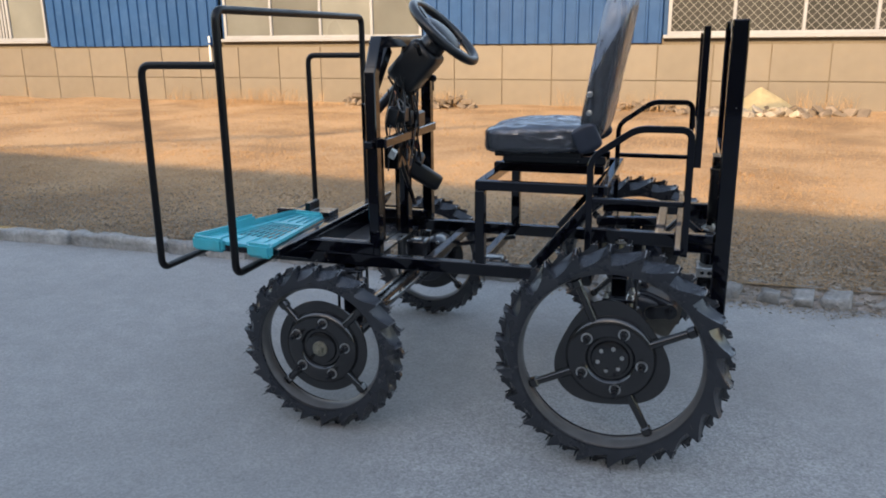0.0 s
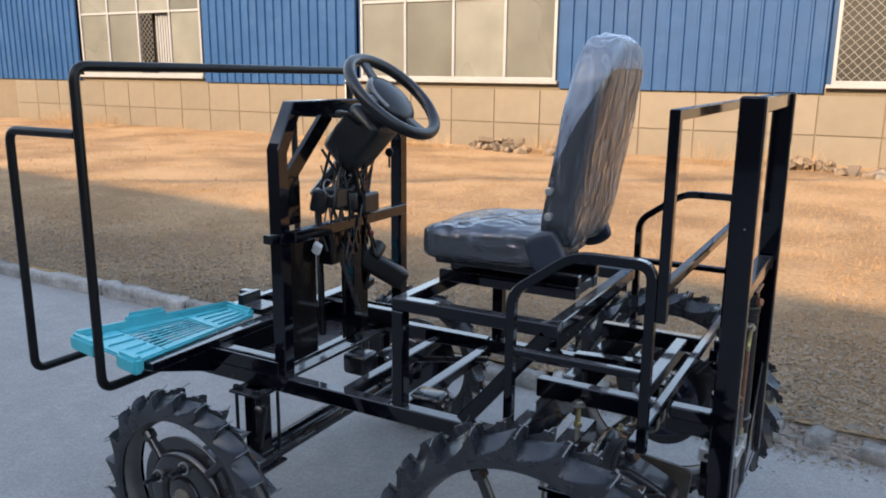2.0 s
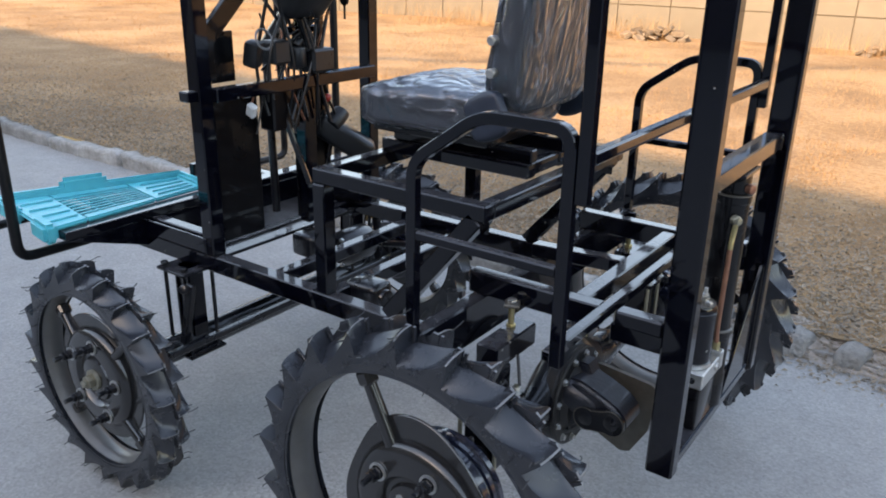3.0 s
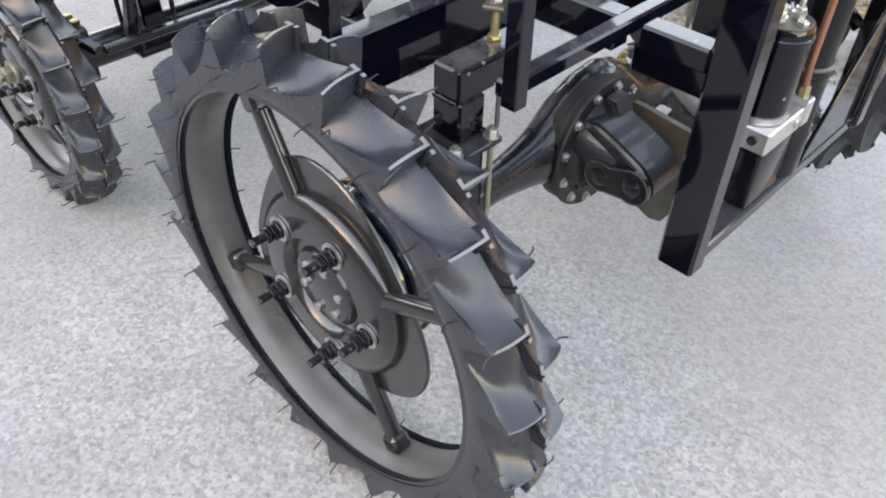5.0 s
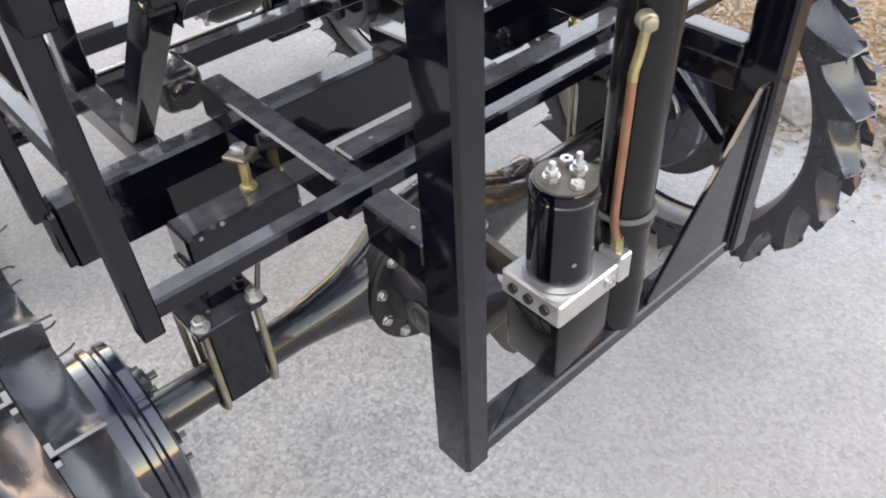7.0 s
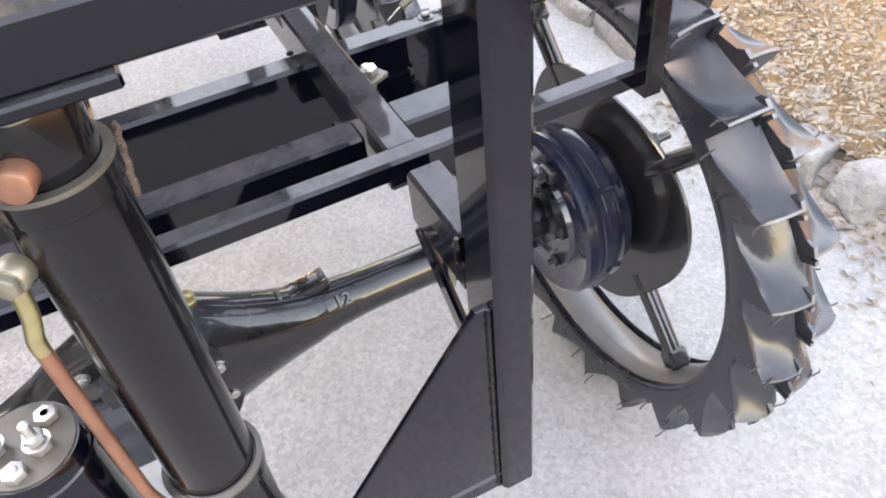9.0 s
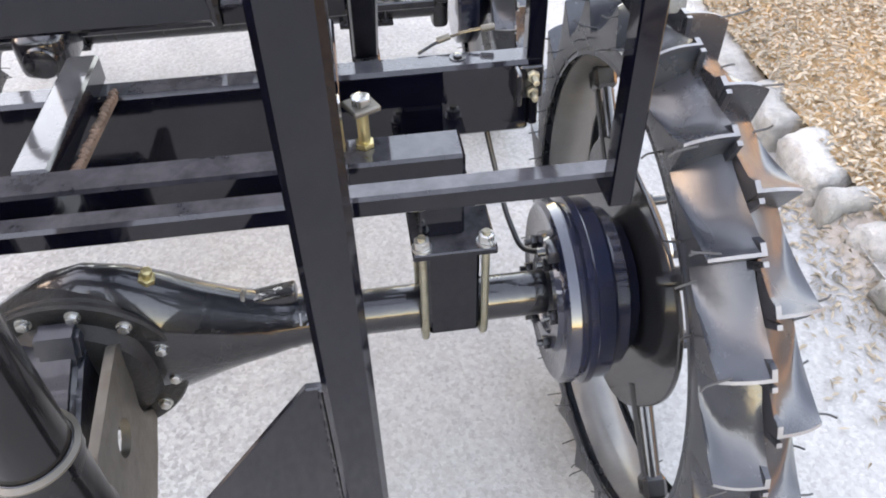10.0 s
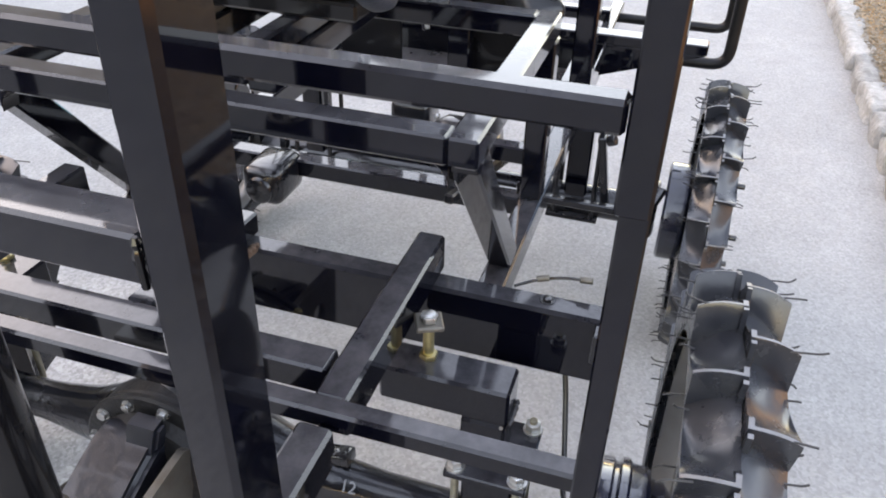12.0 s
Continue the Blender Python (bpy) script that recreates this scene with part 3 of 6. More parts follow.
stones_short = [stone_mesh(0.22 + 0.04 * k, k) for k in range(4)]
stones_tiny = [stone_mesh(0.07 + 0.02 * k, 30 + k, 0.10, 0.04) for k in range(5)]
stones_long = [stone_mesh(0.75 + 0.1 * k, 10 + k) for k in range(3)]
rk = random.Random(4)
x = -24.0
while x < 9.0:
    pool = stones_tiny if -0.6 < x < 3.0 else (stones_short if -3.9 < x or rk.random() < 0.2 else stones_long)
    me = rk.choice(pool)
    w = max(v.co.x for v in me.vertices) - min(v.co.x for v in me.vertices)
    ob = new("kerb_stone", me)
    ob.parent = kerb
    loose = 1.0 if -0.6 < x < 3.0 else 0.0          # the broken stretch beside the rear of the machine
    sink = loose * rk.uniform(-0.035, 0.0)
    ob.matrix_basis = pose(x + w / 2, KERB_Y + 0.07 + rk.uniform(-0.012, 0.012) + loose * rk.uniform(-0.02, 0.03), 0.0 + rk.uniform(-0.015, 0.012) - sink, rk.uniform(-3, 3) * (1 + 4 * loose), rk.uniform(-2, 2) * (1 + 2 * loose), rk.uniform(-2, 2) * (1 + 5 * loose))
    x += w + rk.uniform(0.0, 0.02) + loose * rk.uniform(0.0, 0.06)



def bank_height(bx, by):
    """Pale crumbled soil and powdered stone between the road and the lawn where the kerb is broken."""
    s = (by - KERB_Y + 0.02) / 0.15
    fade = min(1.0, max(0.0, (bx + 0.62) / 0.12))
    return -0.031 + 0.100 * min(1.0, max(0.0, s)) * (0.6 + 0.4 * fade) + 0.022 * noise.noise(Vector((bx * 14, by * 14, 2.0))) + 0.008 * noise.noise(Vector((bx * 45, by * 45, 5.0)))


bank = bmesh.new()
rows_b = []
for i in range(124):
    bx = -0.62 + 0.03 * i
    rows_b.append([bank.verts.new((bx, KERB_Y - 0.03 + 0.027 * j, bank_height(bx, KERB_Y - 0.03 + 0.027 * j))) for j in range(11)])
for p, q in zip(rows_b, rows_b[1:]):
    for j in range(10):
        bank.faces.new((p[j], q[j], q[j + 1], p[j + 1]))
tagged(part("soil_bank", bank, BANK, None), "pale crumbled soil under broken kerb stones", "soil", kind="stuff")

# dry grass on the lawn
def blades(name, count, xr, yr, hmin, hmax, seed, label, dense=None):
    rnd = random.Random(seed)
    verts, faces = [], []
    for _ in range(count):
        gx, gy = rnd.uniform(*xr), rnd.uniform(*yr)
        if rnd.random() > min(1.0, (gx - xr[0]) / 5.0, (xr[1] - gx) / 5.0):
            continue
        if dense and noise.noise(Vector((gx * 0.5, gy * 0.7, seed))) < dense:
            continue
        gz = lawn_height(gx, gy) - 0.005
        a, h = rnd.uniform(0, 6.283), rnd.uniform(hmin, hmax)
        lean = Vector((math.cos(a), math.sin(a), 0)) * h * rnd.uniform(0.3, 1.4)
        side = Vector((-math.sin(a), math.cos(a), 0)) * rnd.uniform(0.0012, 0.003)
        p = Vector((gx, gy, gz))
        i = len(verts)
        mid = p + lean * 0.4 + Vector((0, 0, h * 0.65))
        verts += [p - side, p + side, mid + side * 0.7, mid - side * 0.7, p + lean + Vector((0, 0, h))]
        faces += [(i, i + 1, i + 2, i + 3), (i + 3, i + 2, i + 4)]
    me = bpy.data.meshes.new(name)
    me.from_pydata(verts, [], faces)
    me.materials.append(STRAW)
    return tagged(new(name, me), label, "grass", kind="stuff")


blades("dry_grass", 150000, (-12, 8.5), (1.55, 5.5), 0.008, 0.028, 1, "short dry straw-coloured grass")
blades("dry_grass", 75000, (-24, 13), (5.0, 13.0), 0.02, 0.06, 2, "short dry straw-coloured grass", -0.25)
blades("weeds", 11000, (-24, 13), (12.2, 13.15), 0.12, 0.5, 3, "tall dry weeds along the factory wall", 0.12)


def litter(count, seed):
    """Dry leaves and chaff lying flat on the lawn beside the kerb: curled little flakes."""
    rnd = random.Random(seed)
    verts, faces = [], []
    for _ in range(count):
        gx, gy = rnd.triangular(-11.0, 7.5, -1.0), 1.50 + abs(rnd.gauss(0, 0.9))
        low = rnd.random() < 0.05
        if low:
            gx, gy = rnd.uniform(-0.6, 3.0), 1.53 - abs(rnd.gauss(0, 0.13))
        a, ln, w = rnd.uniform(0, 6.283), rnd.uniform(0.006, 0.017), rnd.uniform(0.002, 0.005)
        d, e = Vector((math.cos(a), math.sin(a), 0)) * ln, Vector((-math.sin(a), math.cos(a), 0)) * w
        p = Vector((gx, gy, max(ROAD_Z, bank_height(gx, gy)) + 0.004 if low else lawn_height(gx, gy) + rnd.uniform(0.004, 0.022)))
        up = Vector((0, 0, rnd.uniform(0.001, 0.010)))
        i = len(verts)
        verts += [p - d, p + e + up, p + d + up * rnd.uniform(-0.5, 1.0), p - e + up * 0.3]
        faces += [(i, i + 1, i + 2), (i, i + 2, i + 3)]
    me = bpy.data.meshes.new("leaf_litter")
    me.from_pydata(verts, [], faces)
    me.materials.append(LITTER)
    return tagged(new("leaf_litter", me), "pale dry leaves and chaff on the lawn beside the kerb", "leaves", kind="stuff")


litter(90000, 6)


def heap(name, cx, cy, rx, ry, h, n, mat, seed, label, flat=0.5):
    rnd = random.Random(seed)
    bm = bmesh.new()
    for _ in range(n):
        a, q = rnd.uniform(0, 6.283), math.sqrt(rnd.random())
        px, py = cx + rx * q * math.cos(a), cy + ry * q * math.sin(a)
        s = rnd.uniform(0.06, 0.2)
        pz = lawn_height(px, py) + h * (1 - q) * rnd.uniform(0.3, 1.0) + s * 0.15
        add_box(bm, (s * rnd.uniform(0.8, 2.0), s, s * rnd.uniform(flat * 0.4, flat * 1.4)), pose(px, py, pz, rnd.uniform(-40, 40), rnd.uniform(-40, 40), rnd.uniform(0, 360)), s * 0.08, 1)
    return tagged(part(name, bm, mat, None, smooth=False), label, "rubble", kind="stuff")


heap("rubble_heap", -6.3, 12.5, 0.7, 0.35, 0.3, 45, RUBBLE, 21, "small heap of broken brick by the wall")
heap("rubble_heap", -4.6, 12.4, 0.6, 0.3, 0.3, 40, RUBBLE, 22, "small dark heap of broken brick by the wall")
heap("rubble_heap", 1.6, 12.2, 1.8, 0.5, 0.12, 60, RUBBLE, 23, "spread heap of broken masonry by the wall")


def folded_sheet():
    """A large pale foam sheet, creased once, standing like a low tent on the rubble."""
    bm = bmesh.new()
    n = 16
    rows = []
    for i in range(n + 1):
        u = i / n
        ridge = 1.0 - abs(u - 0.42) / (0.42 if u < 0.42 else 0.58)
        row = []
        for k in range(7):
            v = k / 6
            px = 0.96 + 1.17 * u
            row.append(Vector((px + 0.05 * v, 12.05 + 0.75 * v, lawn_height(px, 12.3) + 0.03 + 0.43 * ridge * min(1.0, 1.5 * v) ** 0.8 + 0.03 * noise.noise(Vector((u * 4, v * 4, 3))))))
        rows.append(row)
    tops = [[bm.verts.new(p + Vector((0, 0, 0.022))) for p in r] for r in rows]
    lows = [[bm.verts.new(p) for p in r] for r in rows]
    for a, c in ((tops, 1), (lows, -1)):
        for i in range(n):
            for k in range(6):
                q = (a[i][k], a[i + 1][k], a[i + 1][k + 1], a[i][k + 1])
                bm.faces.new(q if c > 0 else q[::-1])
    edge = [(i, 0) for i in range(n)] + [(n, k) for k in range(6)] + [(i, 6) for i in range(n, 0, -1)] + [(0, k) for k in range(6, 0, -1)]
    for (a, b), (c, d) in zip(edge, edge[1:] + edge[:1]):
        bm.faces.new((tops[a][b], lows[a][b], lows[c][d], tops[c][d]))
    bmesh.ops.recalc_face_normals(bm, faces=bm.faces[:])
    return tagged(part("foam_sheet", bm, SACK, None, smooth=False), "pale yellow folded foam sheet lying on rubble", "foam sheet")


folded_sheet()
heap("rubble_heap", 1.35, 11.9, 0.95, 0.3, 0.12, 45, PALE_RUBBLE, 24, "spread of pale broken masonry in front of the foam sheet")
heap("rubble_heap", -0.6, 12.5, 0.7, 0.3, 0.2, 35, RUBBLE, 25, "low heap of dark stones by the wall")

# ---- factory building ----
factory = tagged(new("factory_building"), "long factory with beige tiled plinth, blue cladding and white windows", "building")
factory.location = (0, WALL_Y, 0)


def fpart(name, lo, hi, mat, parent=factory, bevel=0.01, label=""):
    bm = bmesh.new()
    box_between(bm, lo, hi, bevel, 1)
    return part(name, bm, mat, parent, label)


PERIOD, WIN_W, SILL = 10.12, 4.93, 1.53
windows_at = [-10.41 + PERIOD * k for k in range(-3, 4)]
fpart("wall", (-60, 0.16, -0.2), (40, 0.4, 1.46), GROUT, label="plinth wall behind the tiles")
# near-black sheet: darkness of the unlit rooms put into the colour
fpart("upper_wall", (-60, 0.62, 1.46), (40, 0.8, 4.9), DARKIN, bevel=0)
fpart("roof", (-60.5, -0.15, 4.9), (40.5, 14.0, 5.05), ROOFM, label="grey sheet roof")
fpart("fascia", (-60, 0.1, 4.5), (40, 0.3, 4.9), BLUE, label="blue painted cladding above the windows")


def cladding(x0, x1):
    """Ribbed sheet between two windows: narrow raised ribs with flat pans."""
    bm = bmesh.new()
    n = max(2, round((x1 - x0) / 0.285))
    step = (x1 - x0) / n
    xs = []
    for i in range(n):
        a = x0 + i * step
        xs += [(a, 0.10), (a + step - 0.07, 0.10), (a + step - 0.055, 0.055), (a + step - 0.018, 0.055)]
    xs.append((x1, 0.10))
    top, low = 4.5, 1.375
    loop = xs + [(px, py + 0.012) for px, py in xs[::-1]]
    rows = [[bm.verts.new((px, py, z)) for px, py in loop] for z in (low, top)]
    n = len(loop)
    for i in range(n):
        bm.faces.new((rows[0][i], rows[0][(i + 1) % n], rows[1][(i + 1) % n], rows[1][i]))
    k = len(xs)
    for i in range(k - 1):
        for r in rows:
            bm.faces.new((r[i], r[n - 1 - i], r[n - 2 - i], r[i + 1]))
    bmesh.ops.recalc_face_normals(bm, faces=bm.faces[:])
    return part("cladding", bm, BLUE, factory, "blue ribbed metal cladding", smooth=False)


def window(x0, style):
    """A wide strip window: four bays, a transom, white frame, sunk sheet of glass in each bay."""
    x1 = x0 + WIN_W
    bm = bmesh.new()
    f = 0.065
    z0, z1, zt = SILL, 4.5, 3.22
    h = f / 2
    add_square_path(bm, [(x0 + h, 0.16, z0 + h), (x1 - h, 0.16, z0 + h), (x1 - h, 0.16, z1 - h), (x0 + h, 0.16, z1 - h)], f, 0.08, (0, 1, 0), True)
    win = part("window", bm, PVC, factory, "white framed window")
    xs = [x0, x0 + WIN_W * 0.245, x0 + WIN_W * 0.5, x0 + WIN_W * 0.755, x1 - f]
    for px in xs[1:-1]:
        bm = bmesh.new()
        box_between(bm, (px, 0.115, z0 + f), (px + f, 0.205, z1 - f), 0.008)
        part("mullion", bm, PVC, win)
    for px, qx in zip(xs, xs[1:]):
        bm = bmesh.new()
        box_between(bm, (px + f, 0.125, zt), (qx, 0.195, zt + f), 0.008)
        part("transom", bm, PVC, win)
    sill = bmesh.new()
    box_between(sill, (x0 - 0.08, 0.0, z0 - 0.07), (x1 + 0.08, 0.2, z0), 0.012)
    part("sill", sill, PVC, win)
    for px, qx in zip(xs, xs[1:]):
        for a, b in ((z0 + f, zt), (zt + f, z1 - f)):
            if style == "open" and px == xs[2] and a < 2:
                for k in range(6):
                    strip = bmesh.new()
                    box_between(strip, (px + 0.55 + k * 0.1, 0.3, a), (px + 0.62 + k * 0.1, 0.33, b), 0.004, 1)
                    part("blind_slat", strip, PVC, win)
                continue
            pane = bmesh.new()
            box_between(pane, (px + f, 0.165, a), (qx, 0.173, b), 0)
            part("pane", pane, GLASSD if style == "mesh" else GLASS, win)
    if style in ("mesh", "open"):
        g = bmesh.new()
        lo, hi = (x0, x1) if style == "mesh" else (xs[2], xs[2] + 0.6)
        zz0, zz1 = z0 + f, (z1 if style == "mesh" else zt)
        d = 0.16
        k = lo - (zz1 - zz0)
        while k < hi:
            for sgn in (1, -1):
                a0, b0 = (k, zz0), (k + (zz1 - zz0), zz1)
                if sgn < 0:
                    a0, b0 = (k, zz1), (k + (zz1 - zz0), zz0)
                ta = max(0.0, (lo - a0[0]) / (b0[0] - a0[0]))
                tb = min(1.0, (hi - a0[0]) / (b0[0] - a0[0]))
                if tb > ta:
                    pa = (a0[0] + (b0[0] - a0[0]) * ta, 0.145, a0[1] + (b0[1] - a0[1]) * ta)
                    pb = (a0[0] + (b0[0] - a0[0]) * tb, 0.145, a0[1] + (b0[1] - a0[1]) * tb)
                    add_bar(g, pa, pb, 0.012, 0.012, (0, 1, 0), 0)
            k += d
        part("security_mesh", g, MESHW, win, "diamond wire security mesh")
    for a, e in ((x0 - 0.1, x0), (x1, x1 + 0.1)):
        jamb = bmesh.new()
        box_between(jamb, (a, 0.20, z0), (e, 0.6, z1), 0.004)
        part("jamb", jamb, BLUE, win, "dark blue window reveal")
    return win


for k, wx in enumerate(windows_at):
    window(wx, {2: "open", 4: "mesh"}.get(k, "plain"))
    cladding(wx + WIN_W + 0.1, wx + PERIOD - 0.1)

# short drain pipe at the foot of the cladding
bm = bmesh.new()
add_pipe(bm, [(-10.78, 0.03, 1.60), (-10.78, 0.03, 1.0), (-10.78, -0.04, 0.88)], 0.026, 0.06, 14)
drain = part("drain_pipe", bm, WHITEP, factory, "short white plastic drain pipe")
bm = bmesh.new()
box_between(bm, (-10.85, -0.035, 1.40), (-10.71, 0.075, 1.45), 0.006)
part("pipe_bracket", bm, BLUE, drain, "blue pipe bracket")

# the wall behind the camera, whose shade lies over the road
south = bmesh.new()
box_between(south, (-70, -0.3, 0), (70, 0.0, 8.5), 0)
south = part("wall_south", south, PLASTER, None, smooth=False)
south.matrix_basis = pose(0, -13.55, 0, 0, 0, -7.0)
tagged(south, "plain grey wall of the building across the road", "wall", kind="structure")

# overhead cable whose thin shadow crosses the lawn
cable_up = to_sun * (9.5 / to_sun.z)
bm = bmesh.new()
add_pipe(bm, [Vector((-16.0, 0.45, 0.1)) + cable_up, Vector((-7.0, 6.55, 0.1)) + cable_up, Vector((2.0, 12.65, 0.1)) + cable_up], 0.06, 0.5, 8)
tagged(part("overhead_cable", bm, PLASTIC, None), "thick black overhead cable strung above the road", "cable", kind="structure")

# tiles of the plinth
tile_w, tile_h = 1.07, 0.72
tile_me = bpy.data.meshes.new("tile")
tb = bmesh.new()
box_between(tb, (0, 0.135, 0), (tile_w - 0.018, 0.17, tile_h - 0.018), 0.004, 1)
tb.to_mesh(tile_me)
tb.free()
tile_me.materials.append(TILE)
wall_ob = [o for o in factory.children if o.name.startswith("wall")][0]
rt = random.Random(12)
for r in range(2):
    for c in range(-22, 12):
        ob = new("tile", tile_me)
        ob.parent = wall_ob
        ob.location = (-0.45 + c * tile_w, rt.uniform(-0.003, 0.003), -0.085 + r * tile_h)

# ---- the machine ----
machine = tagged(new("farm_transporter"), "black painted four-wheel farm transporter chassis parked on the road", "vehicle")


# wheels ---------------------------------------------------------------
def tyre_mesh(R, rim_r, width, lugs, depth):
    """Paddy tyre: a rounded carcass with two staggered rows of scooped cells, each ending in a tall thin ledge. Axis along y."""
    bm = bmesh.new()
    base, half = R - depth, width / 2
    phases = [0.0, 0.045, 0.055, 0.14, 0.24, 0.34, 0.43, 0.52, 0.60, 0.67, 0.73, 0.79, 0.85, 0.90, 0.925, 0.957, 0.966, 0.972]
    across = [0.0, 0.012, 0.06, 0.12, 0.14, 0.26, 0.40, 0.54, 0.68, 0.80, 0.90, 0.96, 1.0]

    def height(ph, s):
        """The scoop's rise: early along both edges, late and steep in the middle of the cell."""
        e = abs(2 * s - 1) ** 3
        start = 0.34 - 0.26 * e
        if ph >= 0.965:
            return 0.9 if ph < 0.97 else 0.0
        if ph >= 0.925:
            return 1.0
        if s < 0.13 and (ph > 0.80 or ph < 0.05):
            return 1.0
        u = max(0.0, (ph - start) / (0.925 - start))
        return u ** (2.7 - 0.9 * e) * 0.97

    for side in (-1, 1):
        rings, tops = [], []
        shift = 0.5 if side > 0 else 0.0
        for k in range(lugs):
            for ph in phases:
                ring = []
                a = -2 * math.pi * (k + ph + shift) / lugs
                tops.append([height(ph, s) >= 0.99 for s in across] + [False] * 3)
                for s in across:
                    h = height(ph, s)
                    floor = base + 0.003 - 0.034 * s ** 1.6
                    r = floor + (R - 0.013 * s ** 3 - floor) * h
                    if s == 0.0:
                        r = base - 0.006
                    y = side * half * (s + 0.03 * h * s ** 3)
                    ring.append(bm.verts.new((r * math.cos(a), y, r * math.sin(a))))
                for dr, f in ((0.034, 1.01), (0.046, 0.99), (0.056, 0.94)):
                    r = base - dr
                    ring.append(bm.verts.new((r * math.cos(a), side * half * f, r * math.sin(a))))
                rings.append(ring)
        n, m = len(rings), len(rings[0])
        for i in range(n):
            p, q = rings[i], rings[(i + 1) % n]
            for j in range(m - 1):
                f = bm.faces.new((p[j], p[j + 1], q[j + 1], q[j]))
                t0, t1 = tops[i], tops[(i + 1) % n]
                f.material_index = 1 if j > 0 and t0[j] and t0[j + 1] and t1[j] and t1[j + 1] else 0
    b0 = base - 0.050
    prof = [(base - 0.012, 0.0), (base - 0.030, half * 0.5), (b0, half * 0.90), (b0 - 0.014, half * 0.94), (rim_r + 0.020, half * 0.86), (rim_r + 0.006, half * 0.70), (rim_r + 0.004, 0.0)]
    prof = [(r, -h) for r, h in prof[::-1]][:-1] + prof
    prof = prof + [prof[0]]
    add_revolve(bm, prof, Matrix.Rotation(radians(90), 4, "X"), 96)
    bmesh.ops.recalc_face_normals(bm, faces=bm.faces[:])
    return bm


def wheel(name, x, side, R, rim_r, disc_r, lugs, width, depth, yc, y_face, spokes, phase, bolts_r, rear, label):
    """A narrow farm wheel. Its part is the hub disc; tyre, rim, spokes, bolts and rubber hairs belong to it."""
    zc = R + ROAD_Z
    turn = Matrix.Rotation(radians(-90 if side > 0 else 90), 4, "X")      # local z points outwards
    at = Matrix.Translation((x, side * y_face, zc)) @ turn

    def world_angle(a):
        return Vector((math.cos(a), 0, math.sin(a)))

    bm = bmesh.new()
    # back plate: a rounded triangle on the driven wheels, a round plate in front
    out = []
    for k in range(72):
        a = 2 * math.pi * k / 72
        rr = disc_r * (1.0 + (0.085 * math.cos(3 * (a - radians(95))) if rear else 0.0))
        out.append((rr * math.cos(a), rr * math.sin(a)))
    add_plate(bm, out, 0.008, at @ Matrix.Translation((0, 0, -0.03)), 0.002)
    fl = disc_r * 0.81
    add_revolve(bm, [(0.0, -0.004), (fl * 0.36, -0.004), (fl * 0.40, -0.007), (fl * 0.43, -0.016), (fl * 0.49, -0.016), (fl * 0.52, -0.006), (fl * 0.56, 0.0), (fl * 0.80, 0.0), (fl * 0.87, -0.002),
                     (fl * 0.93, -0.007), (fl * 0.97, -0.014), (fl * 0.99, -0.022), (fl, -0.0305), (0.0, -0.0305)], at, 64)
    hub = part("wheel", bm, RIMP, machine, label)
    bm = tyre_mesh(R, rim_r, width, lugs, depth)
    bm.transform(Matrix.Translation((x, side * yc, zc)) @ Matrix.Rotation(phase, 4, "Y"))
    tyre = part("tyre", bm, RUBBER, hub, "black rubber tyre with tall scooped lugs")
    tyre.data.materials.append(WORN_GLINT)
    bm = bmesh.new()
    w = width * 0.36
    add_revolve(bm, [(rim_r + 0.018, w), (rim_r + 0.004, w * 0.96), (rim_r - 0.006, w * 0.55), (rim_r - 0.010, 0), (rim_r - 0.006, -w * 0.55), (rim_r + 0.004, -w * 0.96), (rim_r + 0.018, -w)], Matrix.Translation((x, side * yc, zc)) @ turn, 96)
    part("rim", bm, RIMD, hub, "dusty dark painted steel rim")
    for a in spokes:
        d = world_angle(radians(a))
        bm = bmesh.new()
        p0 = Vector((x, side * (y_face - 0.022), zc)) + d * (fl * 0.93)
        p1 = Vector((x, side * yc, zc)) + d * (rim_r - 0.006)
        add_cyl(bm, p0, p1, 0.0165, 0.0140, 18)
        q = Matrix.Translation(p1 - d * 0.02) @ axes(p0, p1, (0, 1, 0))[0]
        add_box(bm, (0.036, 0.036, 0.035), q, 0.006)
        part("spoke", bm, RIMP, hub)
    for k in range(5):
        a = radians(18 + 72 * k + (48 if rear else -10))
        p = Vector((x, side * y_face, zc)) + world_angle(a) * bolts_r
        o = Vector((0, side, 0))
        bm = bmesh.new()
        add_cyl(bm, p, p + o * 0.004, 0.020, None, 24)
        add_hex(bm, p + o * 0.004, o, 0.015, 0.016)
        add_hex(bm, p + o * 0.0215, o, 0.0135, 0.011)
        add_cyl(bm, p + o * 0.032, p + o * 0.056, 0.0075, None, 14, 0.0015)
        part("wheel_bolt", bm, CAST, hub, "dark wheel bolt with a bright washer")
        bm = bmesh.new()
        add_revolve(bm, [(0.016, 0.001), (0.0215, 0.001), (0.0215, 0.0052), (0.016, 0.0052)], Matrix.Translation(p) @ turn, 24)
        part("washer", bm, ZINC, hub)
    if rear:
        for k in range(6):
            p = Vector((x, side * (y_face - 0.008), zc)) + world_angle(radians(60 * k + 15)) * 0.045
            bm = bmesh.new()
            add_hex(bm, p, (0, side, 0), 0.0085, 0.009)
            part("hub_bolt", bm, ZINC, hub, "small bright zinc bolt")
    else:
        bm = bmesh.new()
        p = Vector((x, side * y_face, zc))
        o = Vector((0, side, 0))
        add_cyl(bm, p - o * 0.01, p + o * 0.006, 0.032, None, 28, 0.003)
        add_hex(bm, p + o * 0.006, o, 0.022, 0.018)
        add_cyl(bm, p + o * 0.024, p + o * 0.036, 0.011, None, 16, 0.002)
